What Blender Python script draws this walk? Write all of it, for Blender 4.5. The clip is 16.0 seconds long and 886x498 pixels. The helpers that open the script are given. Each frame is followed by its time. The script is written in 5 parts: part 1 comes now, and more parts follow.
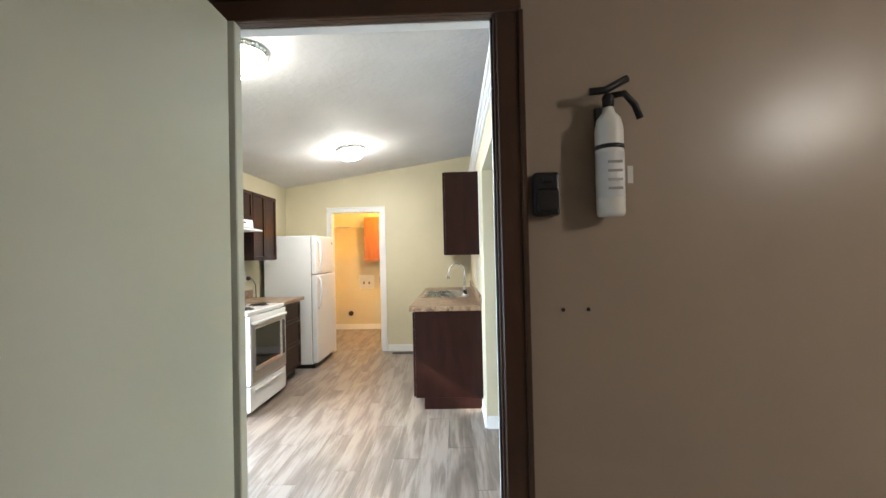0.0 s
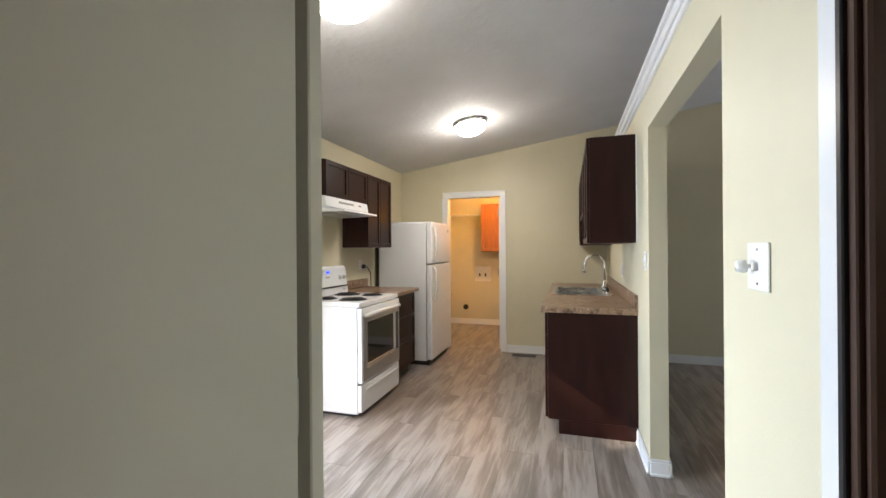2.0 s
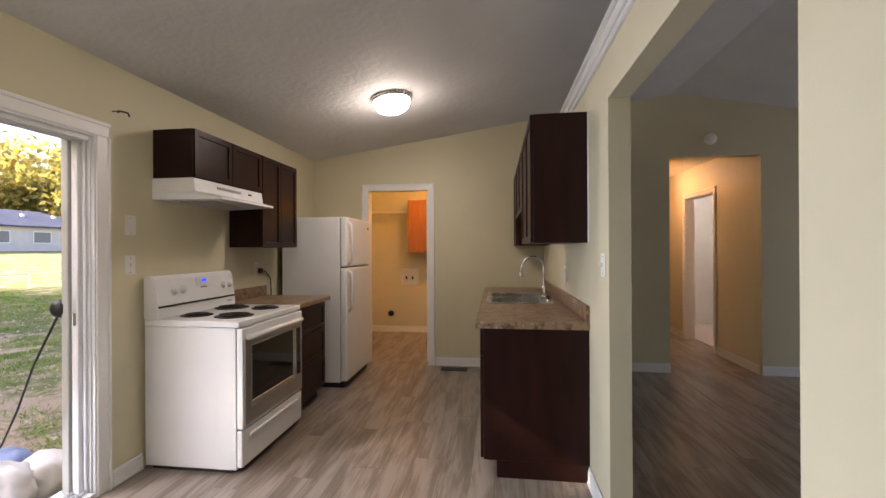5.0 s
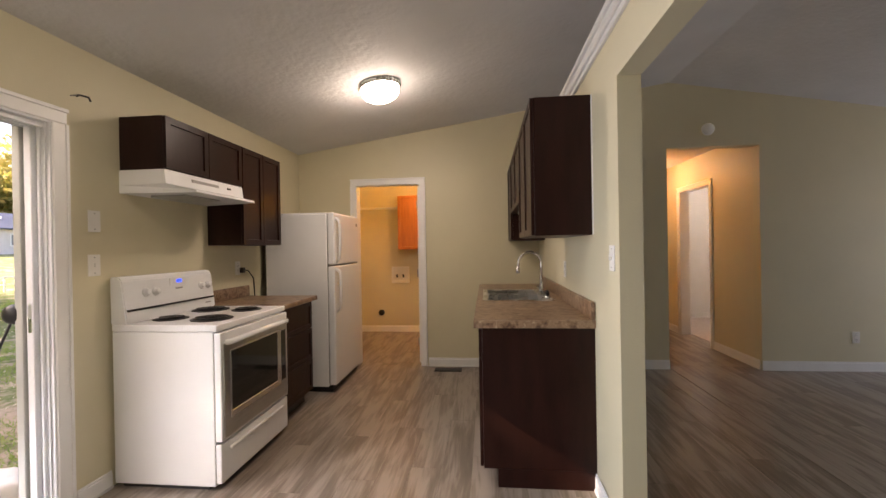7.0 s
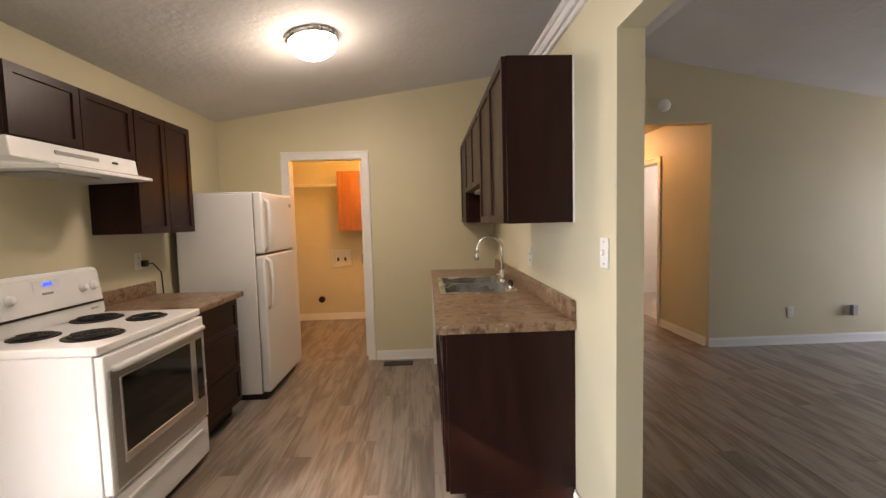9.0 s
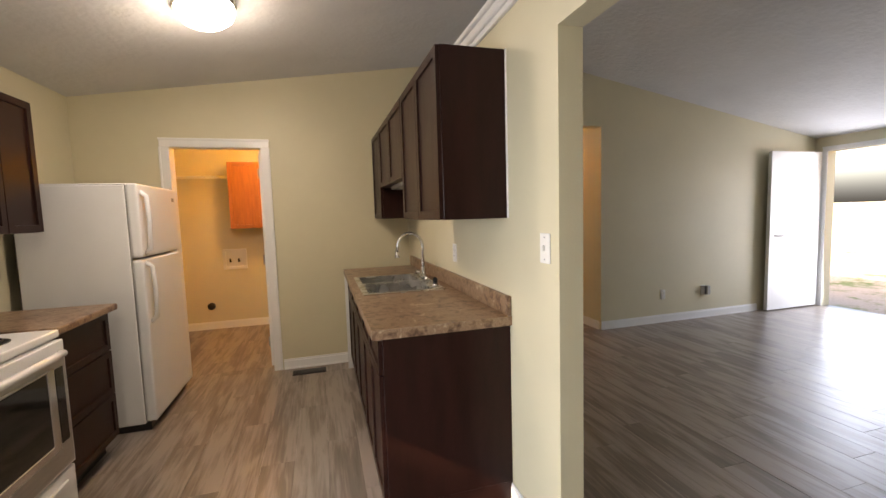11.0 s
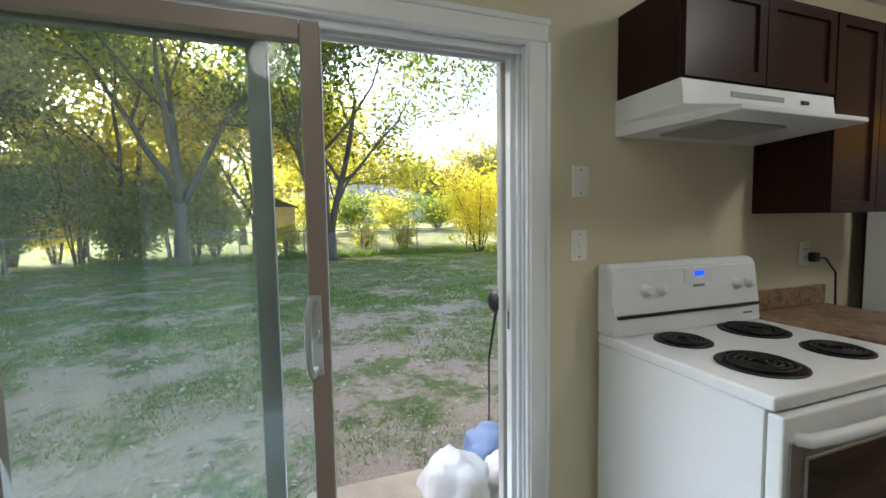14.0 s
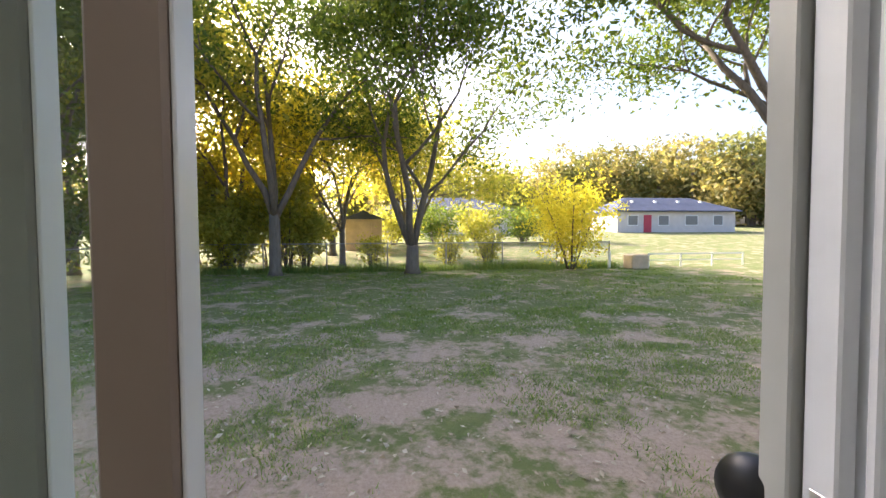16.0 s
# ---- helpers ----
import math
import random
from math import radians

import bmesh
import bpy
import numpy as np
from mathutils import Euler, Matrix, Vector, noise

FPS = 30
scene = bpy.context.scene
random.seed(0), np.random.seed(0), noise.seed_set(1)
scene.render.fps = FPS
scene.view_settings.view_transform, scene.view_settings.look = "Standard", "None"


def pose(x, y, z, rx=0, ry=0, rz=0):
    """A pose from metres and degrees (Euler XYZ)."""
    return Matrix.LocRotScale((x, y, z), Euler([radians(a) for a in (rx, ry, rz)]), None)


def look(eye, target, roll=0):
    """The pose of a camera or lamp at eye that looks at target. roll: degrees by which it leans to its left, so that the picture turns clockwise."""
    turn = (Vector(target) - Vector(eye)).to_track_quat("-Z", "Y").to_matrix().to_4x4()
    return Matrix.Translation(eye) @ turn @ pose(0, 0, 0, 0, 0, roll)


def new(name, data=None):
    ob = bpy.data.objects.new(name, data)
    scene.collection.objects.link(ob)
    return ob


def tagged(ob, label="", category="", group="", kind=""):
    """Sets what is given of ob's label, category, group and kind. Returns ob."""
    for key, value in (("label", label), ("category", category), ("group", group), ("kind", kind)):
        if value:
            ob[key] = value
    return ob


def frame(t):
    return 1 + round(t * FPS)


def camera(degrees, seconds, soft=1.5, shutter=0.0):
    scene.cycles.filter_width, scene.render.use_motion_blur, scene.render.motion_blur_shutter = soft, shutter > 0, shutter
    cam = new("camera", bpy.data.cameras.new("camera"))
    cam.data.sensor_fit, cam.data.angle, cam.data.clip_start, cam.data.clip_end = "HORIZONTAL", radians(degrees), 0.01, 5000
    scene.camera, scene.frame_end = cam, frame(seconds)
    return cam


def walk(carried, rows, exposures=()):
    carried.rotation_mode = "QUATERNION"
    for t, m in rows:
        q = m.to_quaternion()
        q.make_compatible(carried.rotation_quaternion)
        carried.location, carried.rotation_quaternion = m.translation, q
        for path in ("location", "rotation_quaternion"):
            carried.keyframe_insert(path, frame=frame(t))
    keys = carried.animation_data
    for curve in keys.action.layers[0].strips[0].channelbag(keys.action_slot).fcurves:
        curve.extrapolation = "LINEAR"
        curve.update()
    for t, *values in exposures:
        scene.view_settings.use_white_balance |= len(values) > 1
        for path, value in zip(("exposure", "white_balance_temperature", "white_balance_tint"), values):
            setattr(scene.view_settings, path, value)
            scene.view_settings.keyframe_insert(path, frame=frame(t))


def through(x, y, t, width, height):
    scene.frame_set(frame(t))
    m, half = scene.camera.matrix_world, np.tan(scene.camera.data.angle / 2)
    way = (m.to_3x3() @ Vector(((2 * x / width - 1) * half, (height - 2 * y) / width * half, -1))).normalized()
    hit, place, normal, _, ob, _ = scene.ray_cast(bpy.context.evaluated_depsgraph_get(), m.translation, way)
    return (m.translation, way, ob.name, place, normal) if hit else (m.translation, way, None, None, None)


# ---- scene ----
cam = camera(93.7, 16.0)
PATH = [
    (0, (0.286, 0.258, 1.365), (0.23, 2.257, 1.394), -1.3),
    (0.5, (0.271, 0.427, 1.353), (-0.107, 2.391, 1.348), -1.1),
    (0.7, (0.261, 0.483, 1.345), (-0.187, 2.432, 1.313), -1.4),
    (1, (0.251, 0.566, 1.313), (-0.284, 2.493, 1.292), -0.9),
    (1.5, (0.141, 0.716, 1.317), (-0.432, 2.632, 1.293), -0.6),
    (2, (0.066, 0.867, 1.324), (-0.514, 2.781, 1.327), -0.4),
    (2.5, (0.051, 0.999, 1.323), (-0.497, 2.923, 1.338), -0.3),
    (3, (0.021, 1.145, 1.324), (-0.464, 3.086, 1.341), -0.0),
    (3.5, (-0.03, 1.291, 1.332), (-0.417, 3.253, 1.363), 0.0),
    (4, (-0.025, 1.396, 1.334), (-0.324, 3.373, 1.37), 0.1),
    (4.5, (-0.014, 1.456, 1.322), (-0.294, 3.436, 1.35), 0.1),
    (5, (-0.008, 1.523, 1.327), (-0.262, 3.506, 1.329), -0.3),
    (7.5, (-0.071, 1.807, 1.305), (-0.266, 3.797, 1.291), -1.2),
    (8, (-0.083, 1.955, 1.382), (-0.268, 3.946, 1.339), -1.5),
    (8.5, (-0.118, 2.01, 1.362), (-0.286, 4.0, 1.258), -1.3),
    (9, (-0.159, 2.09, 1.382), (-0.085, 4.084, 1.248), -1.5),
    (9.2, (-0.159, 2.141, 1.375), (0.036, 4.127, 1.249), -1.3),
    (10.25, (-0.25, 2.205, 1.388), (0.55, 4.036, 1.228), -1.6),
    (11.3, (-0.332, 2.25, 1.391), (0.02, 4.211, 1.218), -1.8),
    (11.5, (-0.343, 2.277, 1.395), (-0.152, 4.26, 1.222), -1.8),
    (12, (-0.326, 2.368, 1.392), (-0.613, 4.341, 1.226), -1.5),
    (12.5, (-0.356, 2.478, 1.379), (-1.174, 4.295, 1.215), -1.5),
    (13, (-0.521, 2.565, 1.356), (-1.834, 4.068, 1.223), -1.8),
    (13.5, (-0.707, 2.606, 1.366), (-2.367, 3.713, 1.223), -1.4),
    (14, (-0.863, 2.725, 1.347), (-2.743, 3.391, 1.207), -0.9),
    (14.5, (-1.105, 2.823, 1.328), (-3.062, 3.215, 1.202), -0.4),
    (15, (-1.367, 2.865, 1.362), (-3.346, 3.137, 1.264), -0.3),
    (15.5, (-1.618, 2.926, 1.367), (-3.601, 3.172, 1.282), -0.6),
    (16, (-1.832, 2.975, 1.375), (-3.811, 3.249, 1.300), -0.3),
]
walk(cam, [(t, look(eye, target, roll)) for t, eye, target, roll in PATH],
     exposures=[(0.0, 3.8, 5700, 9), (1.0, 3.4, 5800, 12), (2.0, 3.1, 5900, 14), (3.0, 2.6, 6000, 18), (3.5, 2.45, 6100, 19), (5.0, 2.4, 6400, 22), (8.0, 2.7, 7000, 23), (9.0, 2.8, 7000, 22),
                (11.5, 2.86, 6900, 18), (12.5, 2.7, 6400, 14), (13.5, 2.3, 5650, 9), (14.5, 2.0, 5450, 6), (15.2, 1.92, 5450, 7), (16.0, 1.8, 5900, 17)])

# ---- light ----
SUN_AZ, SUN_EL = radians(125), radians(28)      # azimuth as a yaw to the left of +y
sun_dir = Vector((-math.sin(SUN_AZ) * math.cos(SUN_EL), math.cos(SUN_AZ) * math.cos(SUN_EL), math.sin(SUN_EL)))
world = bpy.data.worlds.new("sky")
world.use_nodes = True
scene.world = world
wn = world.node_tree.nodes
sky = wn.new("ShaderNodeTexSky")
sky.sky_type = "NISHITA"
sky.sun_disc = False
sky.sun_elevation = SUN_EL
sky.sun_rotation = -SUN_AZ
sky.air_density, sky.dust_density = 1.0, 6.0
world.node_tree.links.new(sky.outputs[0], wn["Background"].inputs[0])
wn["Background"].inputs[1].default_value = 0.15
sun = new("sun", bpy.data.lights.new("sun", "SUN"))
sun.data.energy, sun.data.angle, sun.data.color = 5.0, radians(0.6), (1.0, 0.86, 0.62)
sun.matrix_world = look(sun_dir * 50, (0, 0, 0))


def lamp(name, kind, m, energy, color, size=0.1, size_y=0.0):
    d = bpy.data.lights.new(name, kind)
    d.energy, d.color = energy, color
    if kind == "AREA":
        d.shape, d.size, d.size_y = "RECTANGLE", size, size_y or size
    else:
        d.shadow_soft_size = size
    ob = new(name, d)
    ob.matrix_world = m
    return ob


def ceil_z(x):
    """Underside of the vaulted ceiling."""
    return 2.385 + 0.148 * (x + 2.158) if x < 1.86 else 2.9797 - 0.175 * (x - 1.86)


E_DOOR = 6.16
LAMPS = [(-0.86, 4.86), (-0.95, 2.62)]
WARM = (1.0, 0.88, 0.71)
for (lx, ly), watts in zip(LAMPS, (2.7, 0.75)):
    lamp("bulb", "POINT", pose(lx, ly, ceil_z(lx) - 0.31), watts * 0.55, WARM, 0.10)
    down = lamp("bulb_downlight", "AREA", pose(lx, ly, ceil_z(lx) - 0.155), watts * 0.5, WARM, 0.16)
    down.data.shape = "DISK"
lamp("bulb", "POINT", pose(-0.9, 7.1, 2.22), 5.2, (1.0, 0.41, 0.004), 0.08)
lamp("bulb", "POINT", pose(2.25, 7.9, 2.22), 2.4, (1.0, 0.34, 0.004), 0.08)
lamp("bulb", "POINT", pose(3.9, 8.3, 2.2), 2.4, (1.0, 0.84, 0.70), 0.08)
lamp("bulb", "POINT", pose(3.0, -0.45, 2.27), 4.4, (1.0, 0.86, 0.68), 0.12)
# daylight through the sliding door and the open front door
daylight = lamp("slider_daylight", "AREA", look((-2.138, 2.63, 0.97), (0, 2.70, 0.30)), 6.6, (0.78, 0.89, 1.0), 1.6, 1.85)
daylight.data.spread = radians(115)
lamp("front_door_daylight", "AREA", look((E_DOOR, 5.6, 1.05), (0, 4.6, 0.6)), 6, (0.80, 0.88, 1.0), 0.9, 1.95)

# ---- materials ----
def material(name, color=(0.5, 0.5, 0.5), rough=0.5, metal=0.0, var=0.0, scale=8.0, bump=0.0, bscale=60.0, stretch=(1, 1, 1), spec=0.5, detail=5.0, second=0.0, rnd=0.0):
    """A principled surface with colour variation at two scales and fine relief."""
    m = bpy.data.materials.new(name)
    m.use_nodes = True
    nt = m.node_tree
    b = nt.nodes["Principled BSDF"]
    b.inputs["Roughness"].default_value, b.inputs["Metallic"].default_value = rough, metal
    b.inputs["Specular IOR Level"].default_value = spec
    b.inputs["Base Color"].default_value = (*color, 1)
    co = nt.nodes.new("ShaderNodeTexCoord")
    mp = nt.nodes.new("ShaderNodeMapping")
    mp.inputs["Scale"].default_value = stretch
    nt.links.new(co.outputs["Object"], mp.inputs[0])
    if var:
        n1, n2 = nt.nodes.new("ShaderNodeTexNoise"), nt.nodes.new("ShaderNodeTexNoise")
        n1.inputs["Scale"].default_value, n2.inputs["Scale"].default_value = scale, scale * 9
        n1.inputs["Detail"].default_value = detail
        mix = nt.nodes.new("ShaderNodeMath")
        mix.operation = "MULTIPLY_ADD"
        mix.inputs[1].default_value = second
        nt.links.new(mp.outputs[0], n1.inputs["Vector"])
        nt.links.new(mp.outputs[0], n2.inputs["Vector"])
        nt.links.new(n2.outputs[0], mix.inputs[0])
        nt.links.new(n1.outputs[0], mix.inputs[2])
        ramp = nt.nodes.new("ShaderNodeMapRange")
        ramp.inputs[1].default_value, ramp.inputs[2].default_value = 0.3 + second * 0.3, 0.7 + second * 0.7
        ramp.inputs[3].default_value, ramp.inputs[4].default_value = 1 - var, 1 + var
        nt.links.new(mix.outputs[0], ramp.inputs[0])
        hsv = nt.nodes.new("ShaderNodeHueSaturation")
        hsv.inputs["Color"].default_value = (*color, 1)
        out = ramp.outputs[0]
        if rnd:
            info = nt.nodes.new("ShaderNodeObjectInfo")
            r2 = nt.nodes.new("ShaderNodeMapRange")
            r2.inputs[3].default_value, r2.inputs[4].default_value = 1 - rnd, 1 + rnd
            nt.links.new(info.outputs["Random"], r2.inputs[0])
            mul = nt.nodes.new("ShaderNodeMath")
            mul.operation = "MULTIPLY"
            nt.links.new(out, mul.inputs[0])
            nt.links.new(r2.outputs[0], mul.inputs[1])
            out = mul.outputs[0]
        nt.links.new(out, hsv.inputs["Value"])
        nt.links.new(hsv.outputs[0], b.inputs["Base Color"])
        rr = nt.nodes.new("ShaderNodeMapRange")
        spread = min(1.0, var * 5)
        rr.inputs[3].default_value, rr.inputs[4].default_value = max(rough - 0.08 * spread, 0.02), min(rough + 0.1 * spread, 1)
        nt.links.new(n1.outputs[0], rr.inputs[0])
        nt.links.new(rr.outputs[0], b.inputs["Roughness"])
    if bump:
        nb = nt.nodes.new("ShaderNodeTexNoise")
        nb.inputs["Scale"].default_value, nb.inputs["Detail"].default_value = bscale, 4
        nt.links.new(mp.outputs[0], nb.inputs["Vector"])
        bp = nt.nodes.new("ShaderNodeBump")
        bp.inputs["Strength"].default_value, bp.inputs["Distance"].default_value = bump, 0.01
        nt.links.new(nb.outputs[0], bp.inputs["Height"])
        nt.links.new(bp.outputs[0], b.inputs["Normal"])
    return m


def glow(name, color, strength):
    m = bpy.data.materials.new(name)
    m.use_nodes = True
    b = m.node_tree.nodes["Principled BSDF"]
    b.inputs["Base Color"].default_value = (*color, 1)
    b.inputs["Emission Color"].default_value = (*color, 1)
    b.inputs["Emission Strength"].default_value = strength
    return m


def glass_material(name, tint=(0.95, 0.985, 0.97), dust=0.009):
    m = bpy.data.materials.new(name)
    m.use_nodes = True
    nt = m.node_tree
    nt.nodes.remove(nt.nodes["Principled BSDF"])
    tr, gl, fr, mx = (nt.nodes.new(k) for k in ("ShaderNodeBsdfTransparent", "ShaderNodeBsdfGlossy", "ShaderNodeLayerWeight", "ShaderNodeMixShader"))
    tr.inputs[0].default_value = (*tint, 1)
    gl.inputs["Roughness"].default_value = 0.02
    fr.inputs["Blend"].default_value = 0.5
    pw, sc = nt.nodes.new("ShaderNodeMath"), nt.nodes.new("ShaderNodeMath")
    pw.operation, sc.operation = "POWER", "MULTIPLY_ADD"
    pw.inputs[1].default_value, sc.inputs[1].default_value, sc.inputs[2].default_value = 5.0, 0.5, 0.035
    nt.links.new(fr.outputs["Facing"], pw.inputs[0])
    nt.links.new(pw.outputs[0], sc.inputs[0])
    nt.links.new(sc.outputs[0], mx.inputs[0])
    nt.links.new(tr.outputs[0], mx.inputs[1])
    nt.links.new(gl.outputs[0], mx.inputs[2])
    film, haze = nt.nodes.new("ShaderNodeBsdfTranslucent"), nt.nodes.new("ShaderNodeMixShader")
    film.inputs[0].default_value = (0.80, 0.90, 0.88, 1)
    haze.inputs[0].default_value = dust
    nt.links.new(mx.outputs[0], haze.inputs[1])
    nt.links.new(film.outputs[0], haze.inputs[2])
    nt.links.new(haze.outputs[0], nt.nodes["Material Output"].inputs[0])
    return m


def leaf_material(name, c0, c1, through=0.5):
    m = bpy.data.materials.new(name)
    m.use_nodes = True
    nt = m.node_tree
    b = nt.nodes["Principled BSDF"]
    b.inputs["Roughness"].default_value = 0.55
    b.inputs["Specular IOR Level"].default_value = 0.25
    geo, ramp = nt.nodes.new("ShaderNodeNewGeometry"), nt.nodes.new("ShaderNodeMix")
    ramp.data_type = "RGBA"
    ramp.inputs["A"].default_value, ramp.inputs["B"].default_value = (*c0, 1), (*c1, 1)
    nt.links.new(geo.outputs["Random Per Island"], ramp.inputs["Factor"])
    nt.links.new(ramp.outputs["Result"], b.inputs["Base Color"])
    t, mx = nt.nodes.new("ShaderNodeBsdfTranslucent"), nt.nodes.new("ShaderNodeMixShader")
    br = nt.nodes.new("ShaderNodeMix")
    br.data_type, br.blend_type = "RGBA", "MULTIPLY"
    br.inputs["Factor"].default_value = 1.0
    br.inputs["B"].default_value = (1.7, 1.6, 0.95, 1)
    nt.links.new(ramp.outputs["Result"], br.inputs["A"])
    nt.links.new(br.outputs["Result"], t.inputs[0])
    mx.inputs[0].default_value = through
    nt.links.new(b.outputs[0], mx.inputs[1])
    nt.links.new(t.outputs[0], mx.inputs[2])
    nt.links.new(mx.outputs[0], nt.nodes["Material Output"].inputs[0])
    return m


def plank_material(name):
    """Grey-brown vinyl plank with long grain, a tone of its own for every plank."""
    m = bpy.data.materials.new(name)
    m.use_nodes = True
    nt = m.node_tree
    b = nt.nodes["Principled BSDF"]
    geo, info, geo2 = nt.nodes.new("ShaderNodeTexCoord"), nt.nodes.new("ShaderNodeObjectInfo"), nt.nodes.new("ShaderNodeNewGeometry")
    add = nt.nodes.new("ShaderNodeMath")
    nt.links.new(info.outputs["Random"], add.inputs[0])
    nt.links.new(geo2.outputs["Random Per Island"], add.inputs[1])
    comb = nt.nodes.new("ShaderNodeCombineXYZ")
    mul = nt.nodes.new("ShaderNodeMath")
    mul.operation = "MULTIPLY"
    mul.inputs[1].default_value = 37.0
    nt.links.new(add.outputs[0], mul.inputs[0])
    nt.links.new(mul.outputs[0], comb.inputs[2])
    va = nt.nodes.new("ShaderNodeVectorMath")
    nt.links.new(geo2.outputs["Position"], va.inputs[0])
    nt.links.new(comb.outputs[0], va.inputs[1])
    def grain(sx, sy, detail):
        mp, n = nt.nodes.new("ShaderNodeMapping"), nt.nodes.new("ShaderNodeTexNoise")
        mp.inputs["Scale"].default_value = (sx, sy, 1)
        n.inputs["Scale"].default_value, n.inputs["Detail"].default_value, n.inputs["Distortion"].default_value = 1.0, detail, 0.6
        nt.links.new(va.outputs[0], mp.inputs[0])
        nt.links.new(mp.outputs[0], n.inputs["Vector"])
        return n
    g1, g2, g3 = grain(10, 1.5, 5), grain(48, 3.2, 6), grain(5, 2.0, 3)
    s1 = nt.nodes.new("ShaderNodeMath")
    s1.operation = "MULTIPLY_ADD"
    s1.inputs[1].default_value = 0.55
    nt.links.new(g2.outputs[0], s1.inputs[0])
    nt.links.new(g1.outputs[0], s1.inputs[2])
    s2 = nt.nodes.new("ShaderNodeMath")
    s2.operation = "MULTIPLY_ADD"
    s2.inputs[1].default_value = 0.10
    nt.links.new(add.outputs[0], s2.inputs[0])
    nt.links.new(s1.outputs[0], s2.inputs[2])
    ramp = nt.nodes.new("ShaderNodeValToRGB")
    e = ramp.color_ramp.elements
    e[0].position, e[0].color = 0.50, (0.088, 0.069, 0.054, 1)
    e[1].position, e[1].color = 1.15, (0.30, 0.255, 0.22, 1)
    k = e.new(0.82)
    k.color = (0.175, 0.143, 0.118, 1)
    e[-1].position = 1.0
    nt.links.new(s2.outputs[0], ramp.inputs[0])
    nt.links.new(ramp.outputs[0], b.inputs["Base Color"])
    rr = nt.nodes.new("ShaderNodeMapRange")
    rr.inputs[3].default_value, rr.inputs[4].default_value = 0.24, 0.44
    nt.links.new(g3.outputs[0], rr.inputs[0])
    nt.links.new(rr.outputs[0], b.inputs["Roughness"])
    bp = nt.nodes.new("ShaderNodeBump")
    bp.inputs["Strength"].default_value, bp.inputs["Distance"].default_value = 0.12, 0.004
    nt.links.new(s1.outputs[0], bp.inputs["Height"])
    nt.links.new(bp.outputs[0], b.inputs["Normal"])
    return m


def ground_material(name):
    """Thin lawn: grass broken by bare sandy earth."""
    m = bpy.data.materials.new(name)
    m.use_nodes = True
    nt = m.node_tree
    b = nt.nodes["Principled BSDF"]
    b.inputs["Roughness"].default_value = 0.95
    b.inputs["Specular IOR Level"].default_value = 0.1
    geo = nt.nodes.new("ShaderNodeNewGeometry")
    def noise_at(scale, detail=6):
        n = nt.nodes.new("ShaderNodeTexNoise")
        n.inputs["Scale"].default_value, n.inputs["Detail"].default_value, n.inputs["Roughness"].default_value = scale, detail, 0.65
        nt.links.new(geo.outputs["Position"], n.inputs["Vector"])
        return n
    patch, fine, tone, mid = noise_at(1.5, 10), noise_at(34), noise_at(3.2), noise_at(9.0, 8)
    # bare earth near the house
    sep = nt.nodes.new("ShaderNodeSeparateXYZ")
    nt.links.new(geo.outputs["Position"], sep.inputs[0])
    near = nt.nodes.new("ShaderNodeMapRange")
    near.inputs[1].default_value, near.inputs[2].default_value = -11.0, -3.0
    near.inputs[3].default_value, near.inputs[4].default_value = -0.09, 0.05
    nt.links.new(sep.outputs["X"], near.inputs[0])
    a = nt.nodes.new("ShaderNodeMath")
    nt.links.new(patch.outputs[0], a.inputs[0])
    nt.links.new(near.outputs[0], a.inputs[1])
    broken = nt.nodes.new("ShaderNodeMath")
    broken.operation = "MULTIPLY_ADD"
    broken.inputs[1].default_value = 0.5
    nt.links.new(mid.outputs[0], broken.inputs[0])
    nt.links.new(a.outputs[0], broken.inputs[2])
    f = nt.nodes.new("ShaderNodeMapRange")
    f.inputs[1].default_value, f.inputs[2].default_value = 0.665, 0.80
    nt.links.new(broken.outputs[0], f.inputs[0])
    def mixed(c0, c1, fac):
        x = nt.nodes.new("ShaderNodeMix")
        x.data_type = "RGBA"
        for key, c in (("A", c0), ("B", c1)):
            if isinstance(c, tuple):
                x.inputs[key].default_value = (*c, 1)
            else:
                nt.links.new(c, x.inputs[key])
        nt.links.new(fac, x.inputs["Factor"])
        return x.outputs["Result"]
    grass = mixed((0.10, 0.145, 0.045), (0.23, 0.235, 0.095), tone.outputs[0])
    earth = mixed((0.27, 0.20, 0.14), (0.60, 0.48, 0.37), fine.outputs[0])
    nt.links.new(mixed(grass, earth, f.outputs[0]), b.inputs["Base Color"])
    bp = nt.nodes.new("ShaderNodeBump")
    bp.inputs["Strength"].default_value, bp.inputs["Distance"].default_value = 0.8, 0.04
    nt.links.new(fine.outputs[0], bp.inputs["Height"])
    nt.links.new(bp.outputs[0], b.inputs["Normal"])
    return m


WALL = material("sage cream wall paint", (0.63, 0.58, 0.41), 0.5, var=0.035, scale=1.6, bump=0.10, bscale=140, second=0.2)
CEIL = material("textured ceiling paint", (0.60, 0.60, 0.60), 0.7, var=0.04, scale=3, bump=0.55, bscale=21)
TRIM = material("white gloss trim paint", (0.80, 0.80, 0.79), 0.32, var=0.03, scale=5, second=0.2)
BROWN = material("dark brown door frame paint", (0.060, 0.030, 0.018), 0.32, var=0.15, scale=6, bump=0.05)
GARAGE = material("tan semi gloss wall panel", (0.35, 0.285, 0.225), 0.29, var=0.02, scale=1.2, bump=0.05, bscale=35, second=0.2, spec=0.3)
LEAFPAINT = material("grey green door paint", (0.54, 0.55, 0.48), 0.30, var=0.012, scale=1.2, bump=0.06, bscale=30)
